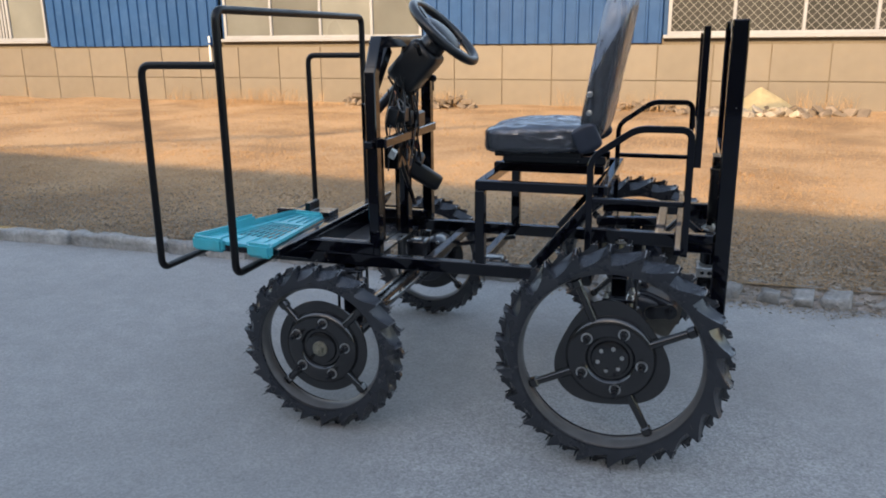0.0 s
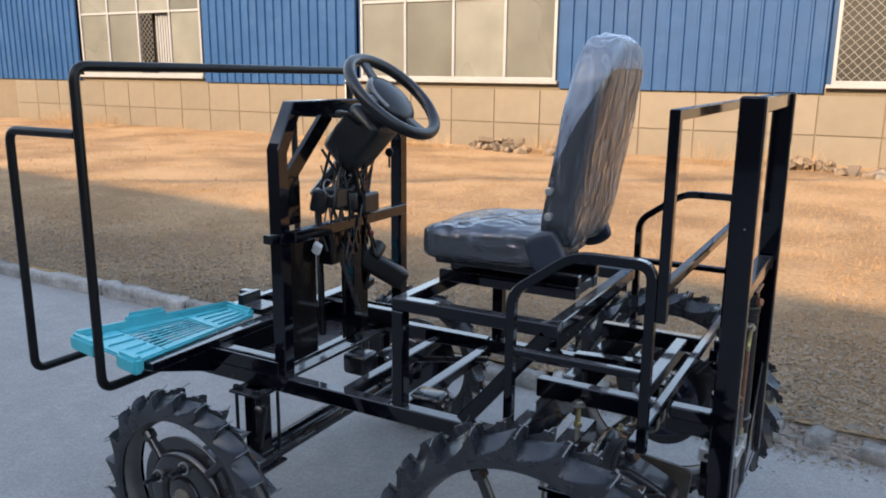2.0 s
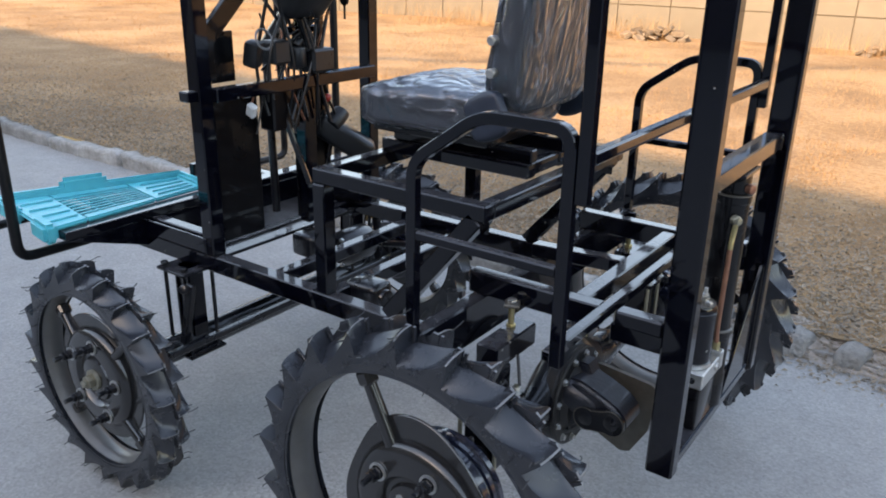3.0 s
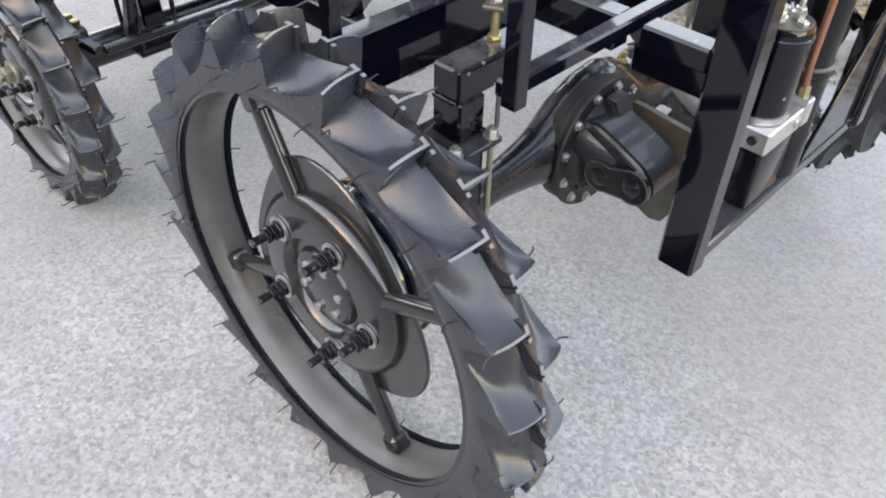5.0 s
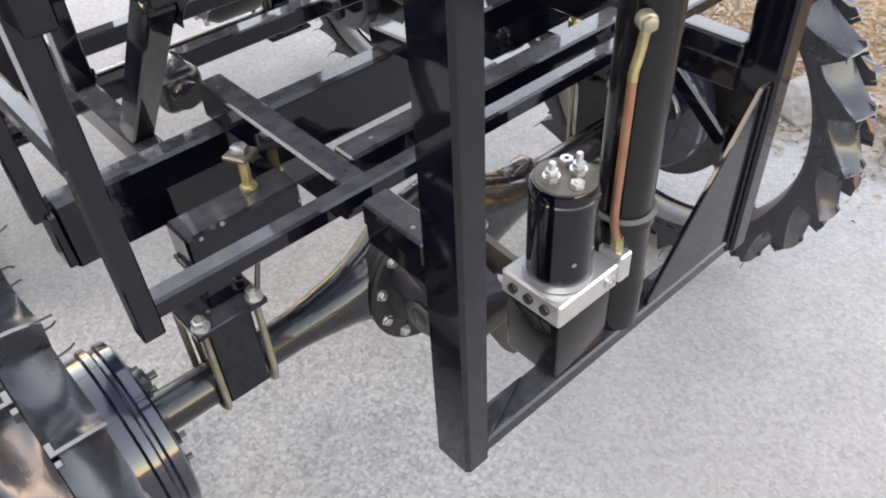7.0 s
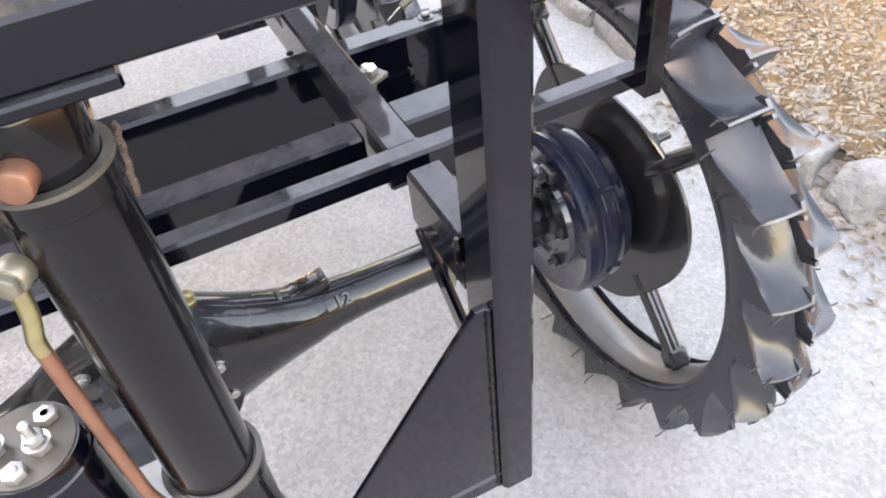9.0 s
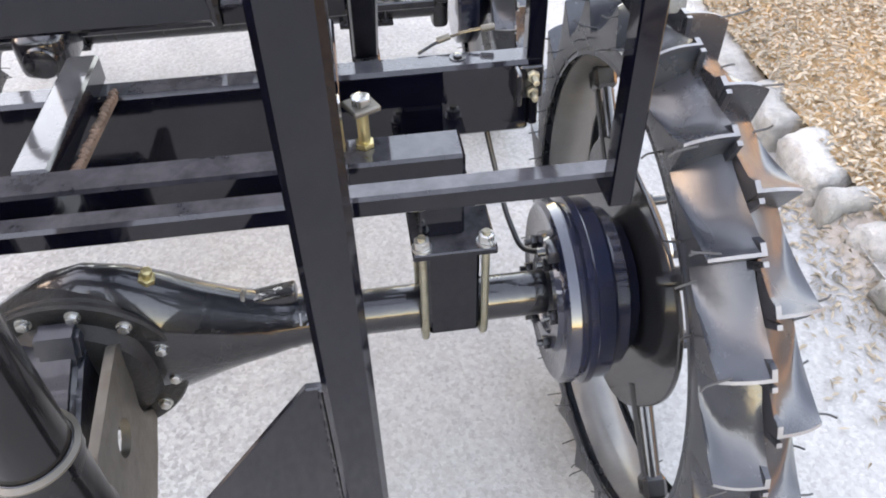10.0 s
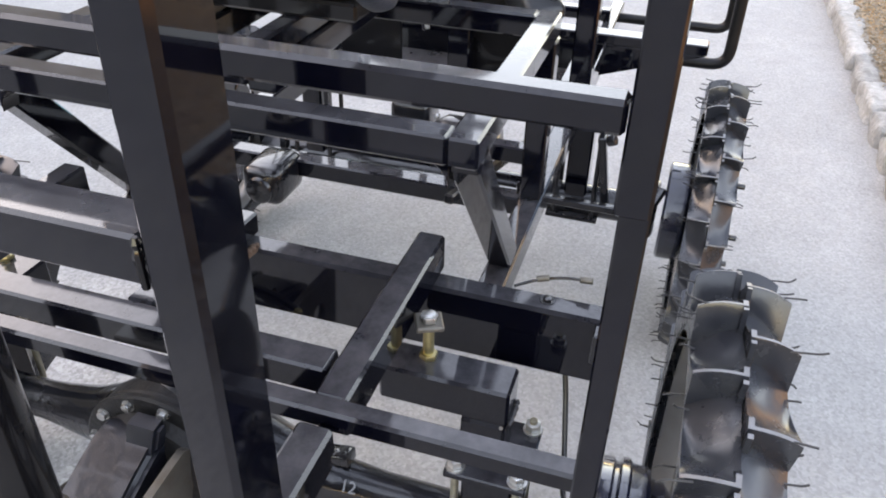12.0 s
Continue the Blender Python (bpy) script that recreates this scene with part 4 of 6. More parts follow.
        part("axle_nut", bm, UBOLT, hub, "pale steel axle nut")
    # moulding hairs: two or three at the outer end of each lug, a few lower on the sidewall
    rnd = random.Random(int(x * 100) + side)
    bm = bmesh.new()
    for k in range(lugs):
        for lat_s in (-1, 1):
            a = -2 * math.pi * (k + 0.93 + (0.5 if lat_s > 0 else 0.0)) / lugs - phase
            lat = Vector((0, lat_s, 0))
            for r0, off in ((R - 0.008, 0.0), (R - depth * 0.8, 0.02), (R - depth - 0.028, -0.05), (R - depth - 0.045, 0.07)):
                if rnd.random() < 0.38:
                    continue
                d = world_angle(a + off + rnd.uniform(-0.02, 0.02))
                p = Vector((x, side * yc, zc)) + d * r0 + lat * width * 0.51
                ln = rnd.uniform(0.010, 0.026)
                tang = Vector((-d.z, 0, d.x)) * rnd.uniform(-0.35, 0.35)
                e = p + (lat * rnd.uniform(0.8, 1.0) + d * rnd.uniform(-0.1, 0.45) + tang).normalized() * ln
                add_pipe(bm, [p - lat * 0.012, p.lerp(e, 0.7), e + d * ln * rnd.uniform(-0.35, 0.35)], 0.0013, 0.008, 5, 3)
    tagged(part("rubber_hairs", bm, HAIR, hub, "thin moulding hairs on the rubber"), kind="stuff")
    return hub


for s in (-1, 1):
    PH = {1: 0.021, -1: 0.124}      # turn of each driven wheel
    sp = (25, 115, 205, 298) if s < 0 else (46, 136, 226, 316)
    wheel("wheel", 0.007, s, 0.437, 0.337, 0.207, 22, 0.108, 0.034, 0.716, 0.737, sp, PH[s], 0.116, True, "large narrow rear wheel, dark painted hub disc")
    wheel("wheel", -1.164, s, 0.355, 0.262, 0.198, 22, 0.094, 0.024, 0.719, 0.750, (45, 135, 225, 315), 0.11 * s, 0.115, False, "narrow front wheel, dark painted hub disc")

# chassis ----------------------------------------------------------------
for s in (-1, 1):
    bar_part("side_rail", (-1.62, s * 0.36, 0.617), (-0.16, s * 0.36, 0.617), 0.045, 0.055, machine)
for xx, zz in ((-1.17, 0.60), (-0.62, 0.60), (-0.85, 0.595)):
    bar_part("cross_tube", (xx, -0.338, zz), (xx, 0.338, zz), 0.04, 0.04, machine)

# big rear crossbeam and the rear platform
bm = bmesh.new()
box_between(bm, (-0.132, -0.570, 0.643), (-0.092, 0.570, 0.753), 0.005)
part("rear_crossbeam", bm, BLACK, machine, "wide black rear crossbeam")
for s in (-1, 1):
    bar_part("platform_side_bar", (-0.141, s * 0.300, 0.7825), (0.203, s * 0.300, 0.7825), 0.039, 0.056, machine)
    bm = bmesh.new()
    box_between(bm, (-0.140, s * 0.575 - 0.006, 0.655), (-0.088, s * 0.575 + 0.006, 0.742), 0.002)
    part("end_plate", bm, BLACK, machine)
bar_part("platform_rear_bar", (0.2165, -0.580, 0.8025), (0.2165, 0.580, 0.8025), 0.026, 0.025, machine)
bar_part("platform_cross_bar", (0.142, -0.274, 0.785), (0.142, 0.274, 0.785), 0.04, 0.04, machine)
bar_part("platform_middle_bar", (-0.138, 0.004, 0.7715), (0.121, 0.004, 0.7855), 0.040, 0.036, machine)
bm = bmesh.new()
for k in range(60):
    u = k / 59
    bmesh.ops.create_icosphere(bm, subdivisions=1, radius=0.0042 + 0.0012 * math.sin(k * 3.7), matrix=pose(-0.10 + 0.22 * u, 0.040 + 0.0022 * math.sin(k * 2.1), 0.757 + 0.028 * u))
add_bar(bm, (-0.105, 0.040, 0.750), (0.121, 0.040, 0.782), 0.007, 0.012)
part("rusty_strip", bm, RUST, machine, "rust-brown unpainted weld strip")

bm = bmesh.new()
add_pipe(bm, [(-0.130, 0.425, 0.7555), (-0.148, 0.455, 0.762), (-0.152, 0.490, 0.770), (-0.150, 0.520, 0.774)], 0.0022, 0.02, 8)
cable = part("brake_cable", bm, CAST, machine, "thin dark brake cable lying on the crossbeam")
for a, e in (((-0.148, 0.452, 0.7615), (-0.1505, 0.470, 0.766)), ((-0.150, 0.512, 0.773), (-0.149, 0.530, 0.7755))):
    bm = bmesh.new()
    add_cyl(bm, a, e, 0.0046, None, 12, 0.001)
    part("cable_end", bm, STEEL, cable, "bright threaded cable end")
bm = bmesh.new()
add_cyl(bm, (-0.116, 0.475, 0.7525), (-0.116, 0.475, 0.7545), 0.011, None, 18)
add_hex(bm, (-0.116, 0.475, 0.7545), (0, 0, 1), 0.0065, 0.003)
part("beam_bolt", bm, CAST, machine)
# cable bracket on the end of the crossbeam
bm = bmesh.new()
box_between(bm, (-0.0915, 0.545, 0.700), (-0.066, 0.553, 0.748), 0.002)
box_between(bm, (-0.0915, 0.553, 0.700), (-0.085, 0.585, 0.748), 0.002)
bracket = part("cable_bracket", bm, CAST, machine, "small black cable bracket")
for pz in (0.712, 0.736):
    bm = bmesh.new()
    add_hex(bm, (-0.085, 0.570, pz), (1, 0, 0), 0.0085, 0.008)
    add_cyl(bm, (-0.085, 0.570, pz), (-0.062, 0.570, pz), 0.0045, None, 12, 0.001)
    part("cable_nut", bm, UBOLT, bracket, "dull zinc cable nut")

# tie plates from the platform down to the lift posts
for s in (-1, 1):
    bm = bmesh.new()
    box_between(bm, (0.231, s * 0.300 - 0.012, 0.735), (0.3515, s * 0.300 + 0.012, 0.7775), 0.003)
    part("mast_brace", bm, BLACK, machine, "short black web under the lift post tie")
    bm = bmesh.new()
    box_between(bm, (0.243, s * 0.303 - 0.02, 0.778), (0.351, s * 0.303 + 0.02, 0.813), 0.004)
    part("mast_tie", bm, BLACK, machine)

# side guards and the rear hoop: square tube, the guards bent, the hoop mitred
for s, y in ((-1, -0.584), (1, 0.575)):
    bm = bmesh.new()
    path = [(-0.108, y, 0.735), (-0.108, y, 1.140), (0.050, y, 1.252), (0.240, y, 1.252), (0.240, y, 0.792)]
    add_square_path(bm, rounded(path, 0.04, 6), 0.024, 0.023, (0, 1, 0))
    part("side_guard", bm, BLACK, machine, "bent black square-tube guard")
    bar_part("guard_rail", (-0.098, y, 0.985), (0.229, y, 0.985), 0.021, 0.021, machine)
bm = bmesh.new()
add_square_path(bm, [(0.264, -0.577, 1.120), (0.264, -0.577, 1.590), (0.264, 0.573, 1.590), (0.264, 0.573, 1.130)], 0.025, 0.024, (1, 0, 0))
part("rear_hoop", bm, BLACK, machine, "tall black square-tube hoop behind the seat")
bar_part("hoop_rail", (0.264, -0.564, 1.200), (0.264, 0.560, 1.200), 0.0235, 0.025, machine)

# lift mast
for s in (-1, 1):
    bm = bmesh.new()
    box_between(bm, (0.352, s * 0.3065 - 0.0205, 0.448), (0.414, s * 0.3065 + 0.0205, 1.627), 0.005)
    part("mast_post", bm, BLACK, machine, "tall black box-section lift post")
bar_part("mast_top_bar", (0.383, -0.285, 1.604), (0.383, 0.285, 1.604), 0.04, 0.04, machine)
bar_part("mast_bottom_bar", (0.382, -0.285, 0.460), (0.382, 0.285, 0.460), 0.044, 0.028, machine)
bm = bmesh.new()
add_plate(bm, [(0, 0), (0, 0.292), (0.014, 0.292), (0.22, 0.012), (0.22, 0)], 0.008, Matrix.Translation((0.398, 0.2855, 0.4745)) @ Matrix(((0, 0, 1, 0), (-1, 0, 0, 0), (0, 1, 0, 0), (0, 0, 0, 1))))
part("gusset_plate", bm, BLACK, machine, "triangular black gusset plate")
bm = bmesh.new()
add_plate(bm, [(0, 0), (0, 0.045), (0.11, 0)], 0.008, Matrix.Translation((0.364, -0.2855, 0.4785)) @ Matrix(((0, 1, 0, 0), (1, 0, 0, 0), (0, 0, 1, 0), (0, 0, 0, 1))))
part("corner_plate", bm, BLACK, machine)
bm = bmesh.new()
box_between(bm, (0.352, -0.270, 1.082), (0.396, 0.270, 1.123), 0.003)
carriage = part("lift_carriage", bm, BLACK, machine, "black lift crossbeam between the posts")
# hydraulic cylinder and power pack
CX, CY = 0.366, 0.018
bm = bmesh.new()
add_revolve(bm, [(0, 0.474), (0.043, 0.474), (0.043, 0.56), (0.0405, 0.565), (0.0405, 0.665), (0.044, 0.668), (0.044, 0.682), (0.038, 0.686), (0.038, 1.003), (0.0405, 1.006), (0.0405, 1.023), (0.03, 1.025), (0.0, 1.025)], Matrix.Translation((CX, CY, 0)), 40)
cyl = part("hydraulic_cylinder", bm, BLACK2, machine, "upright black hydraulic lift cylinder")
bm = bmesh.new()
add_cyl(bm, (CX, CY, 1.021), (CX, CY, 1.072), 0.034, None, 28, 0.002)
part("piston_rod", bm, BLACK2, cyl)
bm = bmesh.new()
box_between(bm, (CX - 0.034, CY - 0.060, 1.072), (CX + 0.036, CY + 0.060, 1.0815), 0.002)
part("rod_flange", bm, BLACK, cyl)
bm = bmesh.new()
add_revolve(bm, [(0.0385, 1.0225), (0.0412, 1.0225), (0.0412, 1.0262), (0.0345, 1.0262), (0.0345, 1.0225)], Matrix.Translation((CX, CY, 0)), 40)
part("collar_ring", bm, STEEL, cyl, "worn bare collar edge")
bm = bmesh.new()
add_revolve(bm, [(0.0436, 0.6815), (0.0452, 0.6815), (0.0452, 0.6840), (0.0400, 0.6862), (0.0385, 0.6850)], Matrix.Translation((CX, CY, 0)), 40)
part("lower_collar_edge", bm, STEEL, cyl, "worn bare edge of the lower collar")
bm = bmesh.new()
add_cyl(bm, (0.394, 0.0095, 1.041), (0.411, 0.003, 1.041), 0.0115, None, 20, 0.003)
part("pin", bm, COPPER, cyl, "reddish pin end")

PX, PY = 0.354, -0.098
bm = bmesh.new()
box_between(bm, (0.298, -0.150, 0.588), (0.404, -0.030, 0.629), 0.003)
pack = part("hydraulic_power_pack", bm, ALU, machine, "aluminium valve block")
bm = bmesh.new()
box_between(bm, (0.366, -0.0305, 0.592), (0.407, -0.006, 0.640), 0.003)
part("port_block", bm, ALU, pack, "small aluminium port block")
bm = bmesh.new()
box_between(bm, (0.304, -0.146, 0.4745), (0.401, -0.034, 0.588), 0.008, 2)
part("oil_tank", bm, BLACK2, pack, "black square oil tank")
bm = bmesh.new()
add_revolve(bm, [(0, 0.629), (0.046, 0.629), (0.046, 0.636), (0.044, 0.638), (0.044, 0.757), (0.0455, 0.759), (0.0455, 0.765), (0.044, 0.767), (0.044, 0.775), (0.041, 0.782), (0, 0.782)], Matrix.Translation((PX, PY, 0.003)), 40)
part("pump_motor", bm, BLACK, pack, "glossy black pump motor")
bm = bmesh.new()
add_cyl(bm, (PX, PY, 0.7845), (PX, PY, 0.7868), 0.039, None, 32, 0.0008)
part("motor_cap", bm, STEEL, pack, "dull grey motor end cap")
bm = bmesh.new()
add_revolve(bm, [(0.044, 0.6285), (0.0475, 0.6285), (0.0475, 0.640), (0.044, 0.640)], Matrix.Translation((PX, PY, 0.002)), 40)
part("clamp_ring", bm, ZINC, pack)
for dx, dy, hh in ((-0.004, -0.021, 0.03), (0.010, 0.012, 0.034), (0.026, -0.008, 0.012), (-0.016, 0.020, 0.010)):
    px, py = PX + dx, PY + dy
    bm = bmesh.new()
    add_cyl(bm, (px, py, 0.785), (px, py, 0.785 + hh), 0.0045, None, 12, 0.001)
    add_hex(bm, (px, py, 0.787), (0, 0, 1), 0.0095, 0.008)
    if hh > 0.02:
        add_cyl(bm, (px, py, 0.795), (px, py, 0.797), 0.011, None, 18)
        add_hex(bm, (px, py, 0.799), (0, 0, 1), 0.0085, 0.006)
    part("terminal", bm, ZINC, pack, "bright terminal stud with nuts")
for py in (-0.050,):
    bm = bmesh.new()
    add_cyl(bm, (0.402, py, 0.610), (0.408, py, 0.610), 0.0105, None, 18, 0.001)
    add_cyl(bm, (0.407, py, 0.610), (0.410, py, 0.610), 0.005, None, 6)
    part("plug_screw", bm, ZINC, pack)
for px in (0.322, 0.350, 0.379):
    bm = bmesh.new()
    add_cyl(bm, (px, -0.148, 0.609), (px, -0.155, 0.609), 0.008, None, 16, 0.001)
    add_cyl(bm, (px, -0.154, 0.609), (px, -0.1565, 0.609), 0.0042, None, 6)
    part("plug_screw", bm, CAST, pack)
pipe_part("oil_pipe", [(0.389, -0.020, 0.650), (0.389, -0.036, 0.700), (0.390, -0.037, 0.905)], 0.0058, machine, COPPER, 0.03, "copper-brown oil pipe")
pipe_part("pipe_end", [(0.390, -0.037, 0.905), (0.390, -0.037, 0.916), (0.3905, -0.030, 0.938), (0.392, -0.027, 0.968)], 0.0062, machine, BRASS, 0.03, "yellow zinc end of the oil pipe")
bm = bmesh.new()
add_hex(bm, (0.389, -0.019, 0.640), (0, -0.12, 1), 0.0095, 0.022)
part("pipe_nut", bm, BRASS, machine, "yellow zinc pipe nut")
bm = bmesh.new()
add_cyl(bm, (0.382, -0.020, 0.972), (0.396, -0.029, 0.972), 0.0115, None, 20, 0.003)
add_hex(bm, (0.396, -0.029, 0.972), (0.016, -0.010, 0), 0.0095, 0.006)
part("banjo_bolt", bm, UBOLT, machine, "pale zinc banjo bolt")

# rear axle ----------------------------------------------------------------
bm = bmesh.new()
AX, AZ = 0.010, 0.420
tube = [(0.0, 0.60), (0.05, 0.60), (0.05, 0.592), (0.034, 0.585), (0.034, 0.28), (0.039, 0.22), (0.0415, 0.213), (0.0415, 0.205), (0.0475, 0.18), (0.058, 0.14), (0.075, 0.095), (0.096, 0.05), (0.112, 0.005), (0.119, -0.045),
        (0.112, -0.095), (0.093, -0.145), (0.070, -0.185), (0.050, -0.235), (0.038, -0.30), (0.034, -0.34), (0.034, -0.585), (0.05, -0.592), (0.05, -0.60), (0.0, -0.60)]
add_revolve(bm, [(r, -y) for r, y in tube], Matrix.Translation((AX, 0, AZ)) @ Matrix.Rotation(radians(90), 4, "X") @ Matrix.Diagonal((0.94, 1.04, 1, 1)), 56)
for v in bm.verts:
    d = abs(v.co.y + 0.045)                      # the banjo centre is flat from front to back
    lift = max(0.0, 1.0 - d / 0.24) * (0.20 if v.co.z > AZ else -0.10)
    v.co.z = AZ + (v.co.z - AZ) * (1.0 + lift)
    v.co.x = AX + (v.co.x - AX) * (1.0 - 0.50 * max(0.0, 1.0 - d / 0.21) ** 0.8)
axle = part("rear_axle", bm, CAST, machine, "black rear axle housing with a swollen centre")
bm = bmesh.new()
cover_at = Matrix.Translation((0.062, -0.076, 0.418)) @ Matrix.Rotation(radians(90), 4, "Y")
add_revolve(bm, [(0.0, -0.062), (0.112, -0.062), (0.130, -0.046), (0.135, -0.040), (0.135, -0.016), (0.131, -0.010), (0.137, -0.007), (0.1385, -0.003), (0.1385, 0.001), (0.135, 0.0045), (0.107, 0.0045), (0.103, 0.009), (0.095, 0.021), (0.070, 0.029), (0.0, 0.031)], cover_at, 64)
part("differential_cover", bm, CASTD, axle, "round black differential cover")
for k in range(12):
    a = 2 * math.pi * k / 12 + 0.32
    p = Vector((0.0665, -0.076 + 0.121 * math.cos(a), 0.418 + 0.121 * math.sin(a)))
    bm = bmesh.new()
    add_cyl(bm, p, p + Vector((0.002, 0, 0)), 0.0105, None, 18)
    add_hex(bm, p + Vector((0.002, 0, 0)), (1, 0, 0), 0.0082, 0.007)
    part("cover_bolt", bm, ZINC, axle)
# tapered gear case on the cover, its sloping top and the two-lobed side cap
SIDE = Matrix.Rotation(radians(90), 4, "X")
bm = bmesh.new()
case = [(0.070, 0.340), (0.068, 0.505), (0.100, 0.508), (0.150, 0.490), (0.205, 0.466), (0.232, 0.440), (0.236, 0.412), (0.205, 0.392), (0.168, 0.388), (0.148, 0.376), (0.110, 0.378)]
case = [p[:2] for p in rounded([(x, y, 0) for x, y in case + case[:2]], 0.012, 4)[1:-1]]
add_plate(bm, case, 0.112, Matrix.Translation((0, -0.100, 0)) @ SIDE, 0.012, 3)
part("gear_case", bm, CASTT, axle, "blue-black tapered reduction gear case")
bm = bmesh.new()
add_plate(bm, [(0.072, 0.49), (0.072, 0.532), (0.096, 0.530), (0.114, 0.495)], 0.056, Matrix.Translation((0, -0.072, 0)) @ SIDE, 0.006, 2)
add_cyl(bm, (0.060, -0.125, 0.455), (0.150, -0.120, 0.440), 0.052, 0.040, 28, 0.006)
part("gear_case_top", bm, CASTT, axle, "raised block on the gear case")


def lobes(grow):
    """Outline of two round bosses side by side with a waist between them."""
    one = [(0.131 + (0.033 + grow) * math.cos(a), 0.417 + (0.033 + grow) * math.sin(a)) for a in [radians(62 + 236 * k / 26) for k in range(27)]]
    two = [(0.201 + (0.036 + grow) * math.cos(a), 0.427 + (0.036 + grow) * math.sin(a)) for a in [radians(-112 + 236 * k / 26) for k in range(27)]]
    return one + two


bm = bmesh.new()
add_plate(bm, lobes(0.0), 0.014, Matrix.Translation((0, -0.162, 0)) @ SIDE, 0.003, 2)
cap = part("gear_case_cap", bm, CAST, axle, "two-lobed black cap")
bm = bmesh.new()
add_square_path(bm, [(x, -0.1685, z) for x, z in lobes(-0.0015)], 0.0022, 0.0022, (0, 1, 0), True)
part("cap_rim", bm, STEEL, cap, "worn bright rim")
for px, pz in ((0.131, 0.417), (0.201, 0.427)):
    bm = bmesh.new()
    add_revolve(bm, [(0.0, 0.004), (0.012, 0.0035), (0.019, 0.001), (0.021, -0.003), (0.0, -0.003)], Matrix.Translation((px, -0.1685, pz)) @ SIDE, 32)
    part("cap_boss", bm, CAST, cap)
# bare clevis plate beside the gear case
bm = bmesh.new()
pl = [(0.068, 0.455), (0.072, 0.485), (0.090, 0.498), (0.120, 0.497), (0.245, 0.484), (0.262, 0.470), (0.258, 0.425), (0.248, 0.345), (0.205, 0.265), (0.180, 0.255), (0.110, 0.285), (0.066, 0.310), (0.070, 0.330), (0.098, 0.352), (0.104, 0.385), (0.092, 0.420), (0.074, 0.440)]
add_holed_plate(bm, pl, (0.175, 0.415), 0.026, 0.013, Matrix.Translation((0, -0.012, 0)) @ Matrix.Rotation(radians(90), 4, "X"))
part("clevis_plate", bm, STEEL, axle, "bare grey steel clevis plate with a round hole")
# cast number on the axle tube
cu = bpy.data.curves.new("cast_number", "FONT")
cu.body, cu.size, cu.extrude, cu.align_x, cu.align_y = "12", 0.026, 0.002, "CENTER", "CENTER"
letters = new("cast_number", cu)
mark = bpy.data.meshes.new_from_object(letters)
bpy.data.objects.remove(letters)
mark.materials.append(GREYPL)
letters = new("cast_number", mark)
letters.parent = axle
letters.matrix_basis = Matrix(((0, -0.64, 0.77, 0.0380), (1, 0, 0, 0.232), (0, 0.77, 0.64, 0.4480), (0, 0, 0, 1)))
tagged(letters, "raised pale number 12 cast on the axle")
bm = bmesh.new()
add_hex(bm, (0.014, 0.032, 0.530), (0.15, 0.3, 1), 0.012, 0.016)
add_cyl(bm, (0.016, 0.036, 0.545), (0.018, 0.040, 0.558), 0.0075, None, 14, 0.002)
part("breather_plug", bm, BRASS, axle, "yellow breather plug")
bm = bmesh.new()
add_box(bm, (0.034, 0.074, 0.020), pose(0.002, 0.187, 0.466, 8, -12, 0), 0.004, 2)
part("pipe_clip", bm, CAST, axle, "short flat bar on the axle tube")
bm = bmesh.new()
add_cyl(bm, (0.006, 0.145, 0.470), (0.006, 0.151, 0.469), 0.016, None, 16, 0.002)
part("pipe_clip_end", bm, STEEL, axle, "pale worn end of the bar")
